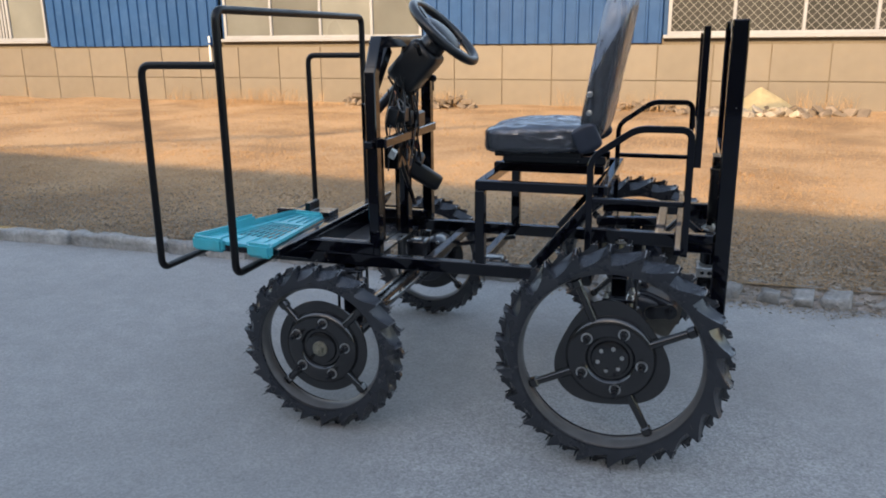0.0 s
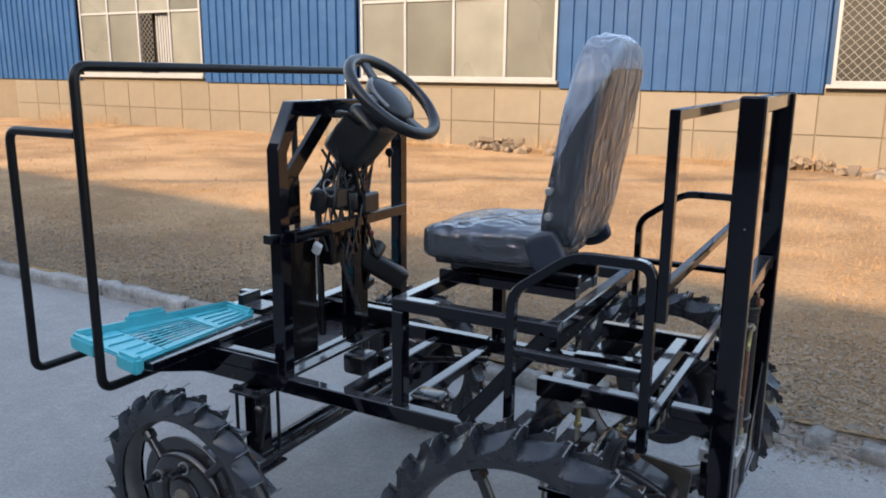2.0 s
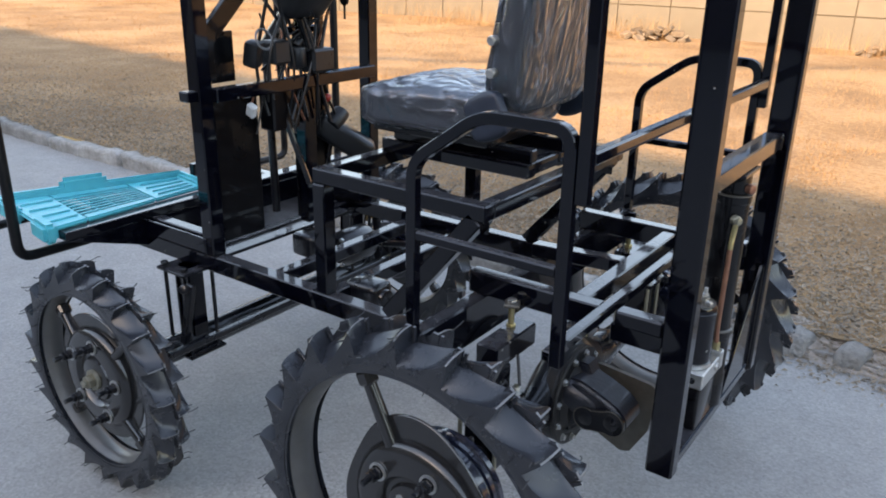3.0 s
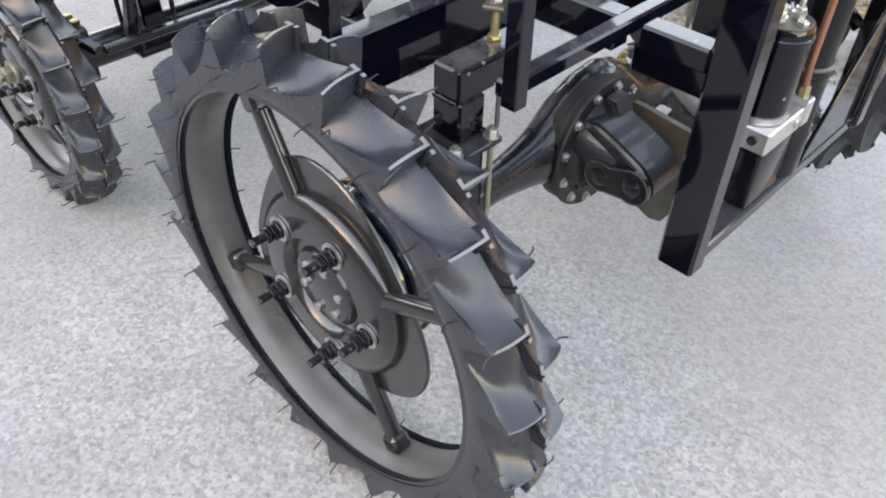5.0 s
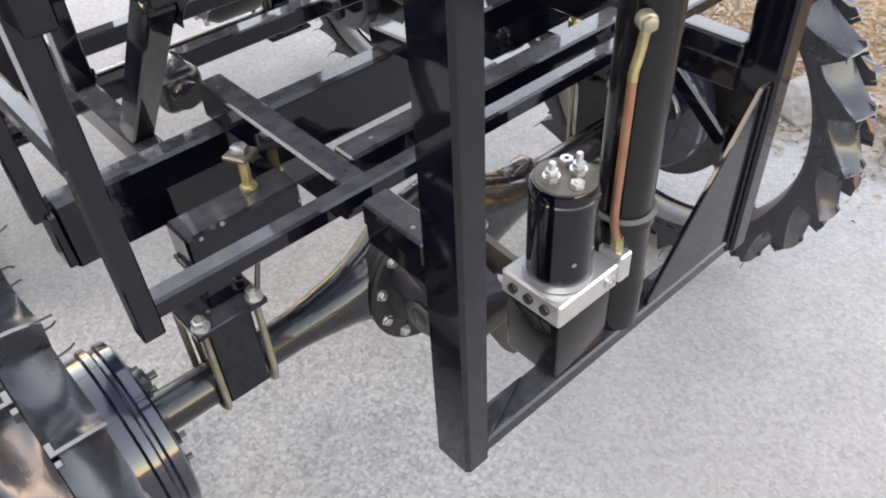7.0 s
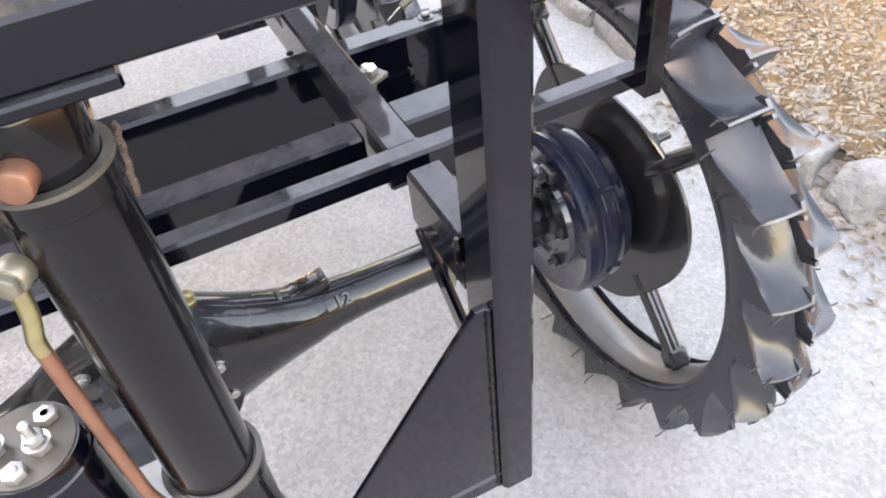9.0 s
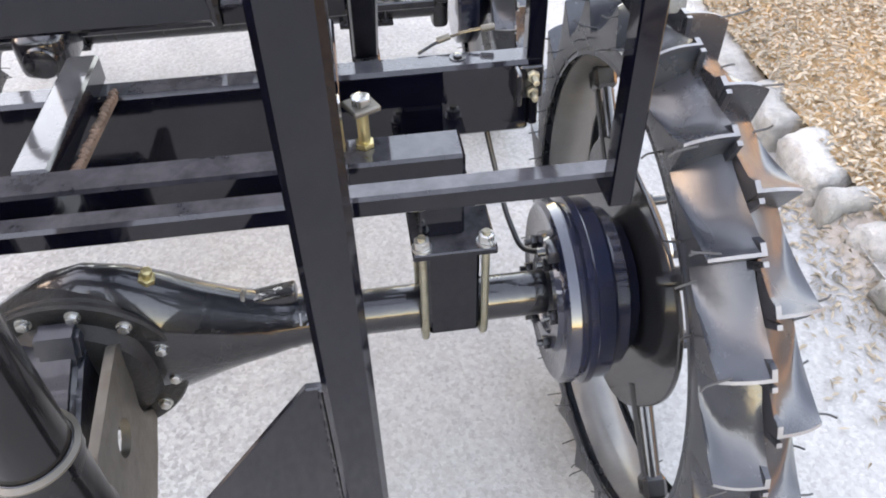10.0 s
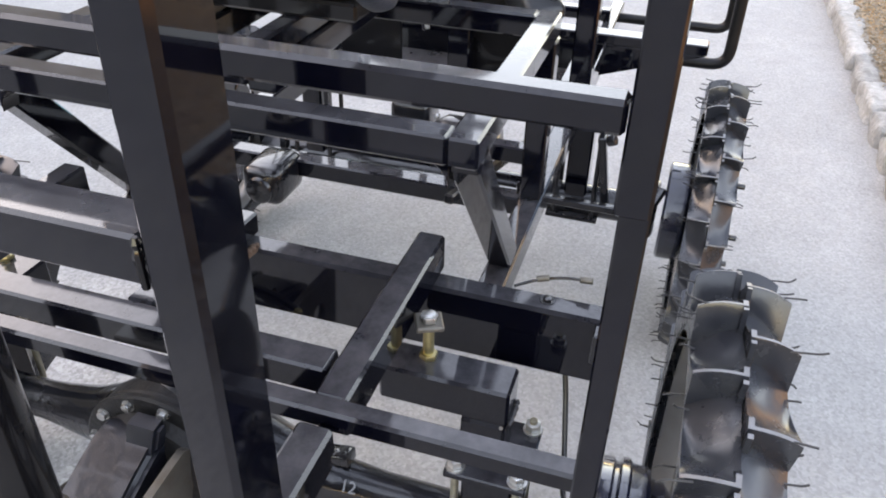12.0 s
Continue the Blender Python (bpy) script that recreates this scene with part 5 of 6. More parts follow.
for s in (-1, 1):
    # axle clamp: block, top plate, U-bolts, nuts, spacer and upper box
    bm = bmesh.new()
    box_between(bm, (-0.036, s * 0.4435 - 0.036, 0.394), (0.048, s * 0.4435 + 0.036, 0.566), 0.004)
    clamp = part("axle_clamp", bm, BLACK, machine, "black axle clamp block")
    bm = bmesh.new()
    box_between(bm, (-0.053, s * 0.4435 - 0.056, 0.5665), (0.069, s * 0.4435 + 0.056, 0.578), 0.002)
    part("clamp_plate", bm, BLACK, clamp)
    for dy in (-0.0425, 0.0425):
        yy = s * 0.4435 + dy
        pipe_part("u_bolt", [(0.055, yy, 0.598), (0.055, yy, 0.383), (-0.042, yy, 0.383), (-0.042, yy, 0.598)], 0.0055, clamp, UBOLT, 0.035, "dull zinc U-bolt")
        for xx in (0.055, -0.042):
            bm = bmesh.new()
            add_cyl(bm, (xx, yy, 0.578), (xx, yy, 0.581), 0.0135, None, 18)
            add_hex(bm, (xx, yy, 0.581), (0, 0, 1), 0.011, 0.012)
            part("nut", bm, ZINC, clamp, "bright zinc nut")
    bm = bmesh.new()
    box_between(bm, (-0.024, s * 0.4300 - 0.03, 0.578), (0.038, s * 0.4300 + 0.03, 0.651), 0.004)
    part("spacer_box", bm, BLACK, clamp)
    bm = bmesh.new()
    y0, y1 = sorted((s * 0.285, s * 0.462))
    box_between(bm, (-0.022, y0, 0.651), (0.036, y1, 0.708), 0.004)
    part("bump_box", bm, BLACK, machine, "short black box beam over the axle clamp")
    bm = bmesh.new()
    add_cyl(bm, (-0.002, s * 0.342, 0.708), (-0.002, s * 0.342, 0.763), 0.0075, None, 16)
    add_hex(bm, (-0.002, s * 0.342, 0.708), (0, 0, 1), 0.0125, 0.008)
    stop = part("stop_bolt", bm, BRASS, machine, "yellow zinc stop bolt")
    bm = bmesh.new()
    add_hex(bm, (-0.002, s * 0.342, 0.770), (0, 0, 1), 0.0125, 0.009)
    part("bolt_head", bm, ZINC, stop, "bright bolt head")
    bm = bmesh.new()
    add_box(bm, (0.036, 0.036, 0.008), pose(-0.002, s * 0.342, 0.766, 0, 0, 25), 0.002)
    part("square_washer", bm, STEEL, stop, "dull square washer")
    # brake drum: flanged backing plate, grooved drum, hub boss
    bm = bmesh.new()
    prof = [(0, 0.590), (0.060, 0.590), (0.064, 0.584), (0.088, 0.584), (0.092, 0.592), (0.118, 0.590), (0.131, 0.586), (0.138, 0.590), (0.139, 0.604), (0.134, 0.608), (0.134, 0.613), (0.142, 0.617), (0.142, 0.627), (0.136, 0.631),
            (0.136, 0.652), (0.132, 0.657), (0.121, 0.660), (0.119, 0.678), (0.112, 0.684), (0.10, 0.698), (0.06, 0.70), (0.06, 0.72), (0, 0.72)]
    add_revolve(bm, prof, Matrix.Translation((AX, 0, AZ)) @ Matrix.Rotation(radians(-90 * s), 4, "X"), 64)
    drum = part("brake_drum", bm, DRUM, machine, "dark blue-black brake drum")
    for k in range(6):
        a = 2 * math.pi * k / 6 + 0.3
        bm = bmesh.new()
        p = Vector((AX + 0.076 * math.cos(a), s * 0.584, AZ + 0.076 * math.sin(a)))
        add_hex(bm, p, (0, -s, 0), 0.0105, 0.010)
        add_cyl(bm, p, p + Vector((0, -s * 0.019, 0)), 0.005, None, 10)
        part("backing_bolt", bm, CAST, drum)
    bm = bmesh.new()
    add_box(bm, (0.030, 0.020, 0.022), pose(AX + 0.03, s * 0.582, AZ + 0.112), 0.004, 2)
    add_cyl(bm, (AX + 0.03, s * 0.572, AZ + 0.112), (AX + 0.03, s * 0.560, AZ + 0.112), 0.006, None, 12)
    part("wheel_cylinder", bm, CAST, drum)
    hose = [(0.060, -0.395, 0.595), (0.035, -0.365, 0.650), (0.005, -0.335, 0.706)]
    if s > 0:
        hose = [(AX + 0.03, 0.566, AZ + 0.112), (0.012, 0.545, 0.515), (-0.050, 0.535, 0.530), (-0.095, 0.520, 0.610), (-0.108, 0.512, 0.650)]
    pipe_part("brake_hose", hose, 0.0040, machine, PLASTIC, 0.05, "thin black brake hose")

# front axle ----------------------------------------------------------------
FX, FZ = -1.164, 0.332
bm = bmesh.new()
add_cyl(bm, (FX, -0.58, FZ - 0.006), (FX, 0.58, FZ - 0.006), 0.043, None, 28)
faxle = part("front_axle", bm, CAST, machine, "black front axle tube")
bar_part("track_rod", (FX + 0.10, -0.56, FZ + 0.035), (FX + 0.10, 0.56, FZ + 0.035), 0.022, 0.022, machine, CAST)
for s in (-1, 1):
    bm = bmesh.new()
    box_between(bm, (-1.205, s * 0.385 - 0.03, 0.30), (-1.13, s * 0.385 + 0.03, 0.588), 0.005)
    tower = part("axle_tower", bm, BLACK, machine, "black box tower between axle and rail")
    for xx in (-1.215, -1.12):
        for dy in (-0.052, 0.052):
            bm = bmesh.new()
            add_cyl(bm, (xx, s * 0.385 + dy, 0.285), (xx, s * 0.385 + dy, 0.605), 0.0065, None, 12)
            add_hex(bm, (xx, s * 0.385 + dy, 0.594), (0, 0, 1), 0.012, 0.011)
            add_hex(bm, (xx, s * 0.385 + dy, 0.29), (0, 0, 1), 0.012, 0.011)
            part("tie_bolt", bm, CAST, tower)
    bm = bmesh.new()
    box_between(bm, (-1.235, s * 0.385 - 0.07, 0.578), (-1.10, s * 0.385 + 0.07, 0.588), 0.002)
    part("clamp_plate", bm, BLACK, tower)
    bm = bmesh.new()
    box_between(bm, (-1.235, s * 0.385 - 0.07, 0.292), (-1.10, s * 0.385 + 0.07, 0.302), 0.002)
    part("clamp_plate", bm, BLACK, tower)
    bm = bmesh.new()
    add_revolve(bm, [(0, 0.618), (0.122, 0.618), (0.130, 0.624), (0.130, 0.672), (0.118, 0.680), (0.06, 0.71), (0.06, 0.735), (0, 0.735)], Matrix.Translation((FX, 0, 0.338)) @ Matrix.Rotation(radians(-90 * s), 4, "X"), 48)
    fd = part("front_drum", bm, DRUM, machine, "dark front brake drum")
    bm = bmesh.new()
    add_box(bm, (0.085, 0.045, 0.15), pose(FX, s * 0.582, 0.335), 0.014, 2)
    add_bar(bm, (FX + 0.01, s * 0.605, 0.40), (FX + 0.11, s * 0.575, 0.375), 0.03, 0.02)
    kn = part("steering_knuckle", bm, CAST, machine, "black steering knuckle")
    for dx in (-0.02, 0.02):
        bm = bmesh.new()
        add_hex(bm, (FX + dx, s * 0.58, 0.409), (0, 0, 1), 0.012, 0.016)
        part("knuckle_bolt", bm, BRASS, kn, "yellow zinc bolt")
    bar_part("brake_lever", (FX + 0.06, s * 0.47, 0.36), (FX + 0.08, s * 0.44, 0.56), 0.02, 0.03, machine, CAST)
    bm = bmesh.new()
    add_cyl(bm, (FX + 0.075, s * 0.455, 0.545), (FX + 0.08, s * 0.475, 0.555), 0.014, None, 14, 0.003)
    part("lever_joint", bm, CAST, machine)

# front rack and footboard ---------------------------------------------------
HX = -1.549
pipe_part("front_rack_hoop", [(HX, -0.36, 0.617), (HX, -0.720, 0.617), (HX, -0.720, 1.686), (HX, 0.720, 1.680), (HX, 0.720, 0.617), (HX, 0.36, 0.617)], 0.0165, machine, PIPEB, 0.05, label="tall black pipe hoop of the front rack")
for s, LX in ((-1, -1.914), (1, -1.888)):
    pipe_part("front_rack_loop", [(HX - 0.015, s * 0.719, 1.475), (LX, s * 0.719, 1.475), (LX, s * 0.719, 0.617), (LX, s * 0.36, 0.617)], 0.0155, machine, PIPEB, 0.045, label="side loop of the front rack")
    bar_part("front_stub_rail", (-1.94, s * 0.36, 0.632), (-1.60, s * 0.36, 0.632), 0.04, 0.05, machine)
bar_part("footboard_front_bar", (-1.72, -0.36, 0.672), (-1.72, 0.36, 0.672), 0.04, 0.036, machine)
bm = bmesh.new()
box_between(bm, (-1.43, -0.655, 0.694), (-1.372, 0.655, 0.722), 0.003)
cross = part("footboard_crossbeam", bm, BLACK, machine, "glossy black front crossbeam")
bm = bmesh.new()
add_plate(bm, [(-0.65, 0.0), (0.65, 0.0), (0.30, -0.115), (-0.30, -0.115)], 0.006, Matrix.Translation((-1.377, 0, 0.693)) @ Matrix.Rotation(radians(90), 4, "Z") @ Matrix.Rotation(radians(90), 4, "X"))
part("apron_plate", bm, BLACK, cross, "tapered black plate under the crossbeam")
for s in (-1, 1):
    bar_part("deck_side_rail", (-1.41, s * 0.34, 0.672), (-1.06, s * 0.34, 0.672), 0.04, 0.05, machine)
    bm = bmesh.new()
    add_plate(bm, [(-1.40, 0.700), (-1.06, 0.700), (-1.06, 0.652), (-1.40, 0.652)], 0.006, Matrix.Translation((0, s * 0.388, 0)) @ Matrix.Rotation(radians(90), 4, "X"))
    part("deck_side_plate", bm, BLACK, machine)
bm = bmesh.new()
add_square_path(bm, [(-1.54, -0.01, 0.79), (-1.54, -0.01, 0.735), (-1.425, -0.01, 0.735)], 0.025, 0.11, (0, 1, 0))
part("hook_bracket", bm, BLACK2, machine, "small black angle bracket")
bm = bmesh.new()
box_between(bm, (-1.385, -0.30, 0.600), (-1.09, 0.30, 0.612), 0.002)
part("belly_plate", bm, BLACK2, machine)

# dash arch, steering, pedals -------------------------------------------------
bm = bmesh.new()
add_square_path(bm, [(-1.055, -0.362, 0.645), (-1.055, -0.362, 1.42), (-1.055, -0.285, 1.555), (-1.055, 0.285, 1.555), (-1.055, 0.372, 1.42), (-1.055, 0.372, 0.645)], 0.05, 0.05, (1, 0, 0))
part("dash_arch", bm, BLACK, machine, "black box-section arch at the dashboard")
bm = bmesh.new()
add_square_path(bm, [(-1.10, -0.035, 1.528), (-1.10, -0.30, 1.280), (-1.10, -0.30, 1.16)], 0.055, 0.02, (1, 0, 0))
part("dash_brace", bm, BLACK2, machine, "slanting black brace under the arch")
bm = bmesh.new()
box_between(bm, (-1.118, -0.335, 1.15), (-1.110, -0.185, 1.30), 0.002)
part("dash_plate", bm, BLACK2, machine)
bar_part("dash_upper_bar", (-1.06, -0.02, 1.292), (-1.06, 0.125, 1.292), 0.02, 0.022, machine)
bar_part("dash_thin_post", (-1.06, 0.135, 1.02), (-1.06, 0.135, 1.345), 0.022, 0.022, machine)
bar_part("dash_bar", (-1.02, -0.345, 1.135), (-1.02, 0.35, 1.135), 0.035, 0.04, machine)
bar_part("dash_stub", (-1.06, -0.36, 1.135), (-1.06, -0.42, 1.135), 0.04, 0.03, machine)
for yy in (-0.19, 0.14):
    bm = bmesh.new()
    box_between(bm, (-1.12, yy - 0.085, 0.645), (-1.112, yy + 0.085, 1.13), 0.002)
    part("dash_panel", bm, BLACK2, machine, "flat black panel below the dashboard")
for yy in (0.10,):
    bm = bmesh.new()
    add_plate(bm, [(-0.06, 0.0), (0.04, 0.0), (0.06, 0.16), (0.14, 0.37), (0.04, 0.40)], 0.006, Matrix.Translation((-1.12, yy, 1.15)) @ Matrix.Rotation(radians(90), 4, "X"))
    part("column_bracket", bm, BLACK2, machine, "black steel bracket of the steering column")

n_st = Vector((0.69, 0, 0.724)).normalized()
c_st = Vector((-0.852, 0.020, 1.593))
wheel_m = Matrix.Translation(c_st) @ axes((0, 0, 0), n_st, (0, 1, 0))[0]
bm = bmesh.new()
tor = [(0.181 + 0.0205 * math.cos(a), 0.0205 * math.sin(a)) for a in [2 * math.pi * k / 16 for k in range(17)]]
add_revolve(bm, tor, wheel_m, 64)
sw = part("steering_wheel", bm, PLASTIC, machine, "black plastic steering wheel")
bm = bmesh.new()
t = bmesh.new()
bmesh.ops.create_uvsphere(t, u_segments=32, v_segments=16, radius=1.0)
for v in t.verts:
    v.co = Vector((v.co.x * 0.105, v.co.y * 0.092, v.co.z * (0.034 if v.co.z > 0 else 0.05)))
t.transform(wheel_m @ Matrix.Translation((0, 0, -0.015)))
put(bm, t)
part("horn_pad", bm, PLASTIC, sw, "rounded black horn pad")
for a in (180, 0, 270):
    bm = bmesh.new()
    d = Vector((math.cos(radians(a)), math.sin(radians(a)), 0))
    add_bar(bm, wheel_m @ (d * 0.06 + Vector((0, 0, -0.02))), wheel_m @ (d * 0.178), 0.045, 0.016, n_st[:], 0.006)
    part("wheel_spoke", bm, PLASTIC, sw)
bm = bmesh.new()
arc = [wheel_m @ Vector((0.098 * math.cos(radians(a)), 0.086 * math.sin(radians(a)), -0.004)) for a in range(205, 340, 9)]
add_pipe(bm, arc, 0.008, 0.0, 8)
part("trim_strip", bm, GREYPL, sw, "silver-grey trim")
bm = bmesh.new()
add_cyl(bm, c_st - n_st * 0.05, c_st - n_st * 0.10, 0.055, 0.062, 28, 0.004)
m_col = Matrix.Translation(c_st - n_st * 0.20) @ axes((0, 0, 0), n_st, (0, 1, 0))[0]
add_box(bm, (0.15, 0.17, 0.22), m_col, 0.03, 3)
col = part("steering_column", bm, PLASTIC, machine, "black plastic steering column shroud")
bm = bmesh.new()
add_cyl(bm, c_st - n_st * 0.30, c_st - n_st * 0.52, 0.022, None, 20)
add_cyl(bm, c_st - n_st * 0.50, Vector((-1.19, 0.02, 0.66)), 0.014, None, 16)
part("steering_shaft", bm, CAST, col)
bm = bmesh.new()
add_pipe(bm, [c_st - n_st * 0.13 + Vector((0, -0.08, 0)), c_st - n_st * 0.10 + Vector((0.01, -0.20, 0.02)), c_st - n_st * 0.10 + Vector((0.015, -0.23, 0.02))], 0.008, 0.02)
add_cyl(bm, c_st - n_st * 0.10 + Vector((0.015, -0.225, 0.02)), c_st - n_st * 0.10 + Vector((0.018, -0.255, 0.022)), 0.011, None, 14, 0.003)
part("indicator_stalk", bm, PLASTIC, col)
bm = bmesh.new()
k0 = c_st - n_st * 0.22 + Vector((0.06, 0.105, 0))
add_cyl(bm, k0 - Vector((0, 0.03, 0)), k0, 0.014, None, 16)
add_cyl(bm, k0 + Vector((0, 0.004, -0.05)), k0 + Vector((0, 0.012, -0.05)), 0.017, None, 20, 0.002)
add_box(bm, (0.008, 0.004, 0.045), Matrix.Translation(k0 + Vector((0, 0.008, -0.085))), 0.001)
part("ignition_key", bm, PLASTIC, col, "black ignition key hanging in the lock")
bm = bmesh.new()
box_between(bm, (-1.075, 0.03, 1.16), (-0.985, 0.13, 1.235), 0.008)
part("junction_box", bm, PLASTIC, machine)
bm = bmesh.new()
box_between(bm, (-1.07, -0.12, 1.20), (-1.0, -0.05, 1.27), 0.006)
part("junction_box", bm, PLASTIC, machine)
bm = bmesh.new()
add_cyl(bm, (-1.03, 0.0, 1.18), (-1.03, 0.0, 1.245), 0.030, None, 20, 0.008)
add_cyl(bm, (-1.03, 0.0, 1.245), (-1.03, 0.02, 1.265), 0.012, None, 14, 0.003)
part("relay", bm, PLASTIC, machine, "black relay among the cables")
bm = bmesh.new()
add_box(bm, (0.05, 0.05, 0.08), pose(-1.04, -0.17, 1.235, 10, 15, 20), 0.012, 2)
part("cable_bundle", bm, PLASTIC, machine, "black taped cable bundle")
rw = random.Random(5)
for k in range(30):
    a = Vector((-1.05 + rw.uniform(-0.04, 0.05), rw.uniform(-0.14, 0.14), 1.36 + rw.uniform(-0.05, 0.05)))
    b = Vector((-1.05 + rw.uniform(-0.05, 0.05), rw.uniform(-0.16, 0.16), 1.15 + rw.uniform(-0.2, 0.03)))
    mid = a.lerp(b, 0.5) + Vector((rw.uniform(-0.06, 0.06), rw.uniform(-0.08, 0.08), rw.uniform(-0.05, 0.05)))
    pipe_part("cable", [a, mid, b], rw.choice((0.003, 0.004, 0.0055)), machine, COPPER if k % 9 == 4 else PLASTIC, 0.08)
bm = bmesh.new()
add_revolve(bm, [(0.030, -0.004), (0.034, 0.0), (0.030, 0.004), (0.026, 0.0), (0.030, -0.004)], Matrix.Translation((-1.0, -0.16, 1.28)) @ Matrix.Rotation(radians(70), 4, "Y"), 28)
part("cable_coil", bm, GREYPL, machine, "grey looped cable")
bm = bmesh.new()
add_box(bm, (0.03, 0.022, 0.045), pose(-1.03, -0.20, 1.07, 20, 30, 10), 0.004)
part("connector", bm, WHITEP, machine, "white cable connector")
pipe_part("cable", [(-1.02, -0.17, 1.15), (-1.03, -0.19, 1.11), (-1.03, -0.20, 1.085)], 0.003, machine, COPPER, 0.02)
# hand lever, pedals, links
pipe_part("hand_lever", [(-1.05, 0.19, 0.985), (-1.035, 0.165, 1.02), (-1.03, 0.135, 1.06)], 0.005, machine, CAST, 0.02)
bm = bmesh.new()
bmesh.ops.create_uvsphere(bm, u_segments=16, v_segments=10, radius=0.014, matrix=Matrix.Translation((-1.03, 0.130, 1.067)))
part("lever_knob", bm, REDP, machine, "small dark red lever knob")
bm = bmesh.new()
pr, pn = axes((-1.16, 0.20, 0.965), (-1.02, 0.33, 0.84), (0, 0, 1))
add_box(bm, (0.10, 0.085, 0.22), Matrix.Translation((-1.045, 0.225, 0.91)) @ pr, 0.022, 3)
add_cyl(bm, (-1.05, 0.165, 0.96), (-1.05, 0.225, 1.005), 0.03, None, 18, 0.008)
ped = part("pedal_valve", bm, PLASTIC, machine, "black foot pedal unit")
bar_part("pedal_arm", (-1.10, 0.21, 0.92), (-1.16, 0.20, 0.66), 0.025, 0.03, machine, CAST)
bar_part("pedal_link", (-1.08, -0.06, 1.12), (-1.0, 0.0, 0.80), 0.018, 0.018, machine, CAST)
bar_part("dash_mid_post", (-1.07, 0.066, 0.64), (-1.07, 0.066, 1.112), 0.055, 0.045, machine)
bm = bmesh.new()
add_box(bm, (0.07, 0.115, 0.13), pose(-1.08, -0.04, 1.048), 0.006)
part("control_box", bm, BLACK2, machine)
# gearbox clutter between the rails
bm = bmesh.new()
add_revolve(bm, [(0, -0.08), (0.05, -0.08), (0.062, -0.06), (0.062, 0.05), (0.045, 0.08), (0, 0.085)], Matrix.Translation((-0.93, 0.13, 0.560)) @ Matrix.Rotation(radians(90), 4, "X"), 32)
gb = part("gearbox", bm, CAST, machine, "black gearbox between the chassis rails")
bm = bmesh.new()
add_box(bm, (0.12, 0.09, 0.085), pose(-0.57, -0.20, 0.590), 0.02, 3)
add_cyl(bm, (-0.57, -0.20, 0.59), (-0.50, -0.20, 0.585), 0.03, None, 24, 0.005)
part("pump_housing", bm, CAST, machine, "black cast pump housing")
bm = bmesh.new()
add_box(bm, (0.10, 0.10, 0.08), pose(-0.98, -0.02, 0.60), 0.015, 3)
part("gear_selector", bm, CAST, machine)
for k in range(6):
    bm = bmesh.new()
    a = k * 1.05
    add_hex(bm, (-0.93 + 0.050 * math.cos(a), 0.052, 0.56 + 0.050 * math.sin(a)), (0, -1, 0), 0.009, 0.01)
    part("casing_bolt", bm, ZINC, gb)
bar_part("link_rod", (-1.10, 0.25, 0.50), (-0.55, 0.20, 0.62), 0.02, 0.02, machine, CAST)

bar_part("stay", (0.238, 0.292, 0.732), (0.351, 0.292, 0.640), 0.028, 0.009, machine, up=(0, 1, 0), label="thin slanting flat stay")
# weld seams at the main joints
for s in (-1, 1):
    weld_bead((0.3515, s * 0.283, 0.780), (0.3515, s * 0.283, 0.811), machine)
    weld_bead((0.3515, s * 0.286, 0.814), (0.3515, s * 0.321, 0.814), machine)
    weld_bead((-0.093, s * 0.276, 0.754), (-0.093, s * 0.312, 0.754), machine)
    weld_bead((-0.135, s * 0.276, 0.753), (-0.135, s * 0.312, 0.753), machine)
    weld_bead((-0.018, s * 0.4645, 0.652), (0.032, s * 0.4645, 0.652), machine)
    weld_bead((-0.028, s * 0.404, 0.5795), (0.040, s * 0.404, 0.5795), machine)
    weld_bead((0.203, s * 0.315, 0.784), (0.203, s * 0.315, 0.812), machine)
    weld_bead((-0.622, s * 0.342, 0.646), (-0.622, s * 0.376, 0.646), machine)
    weld_bead((-0.579, s * 0.334, 0.646), (-0.579, s * 0.334, 0.67), machine)
    weld_bead((0.4035, s * 0.284, 0.4745), (0.4035, s * 0.284, 0.450), machine)
    weld_bead((0.396, s * 0.269, 1.123), (0.396, s * 0.270, 1.082), machine)
weld_bead((0.403, 0.284, 0.478), (0.403, 0.284, 0.765), machine, 0.003)
weld_bead((0.121, -0.016, 0.790), (0.121, 0.024, 0.790), machine)
weld_bead((-0.093, -0.016, 0.754), (-0.093, 0.024, 0.754), machine)

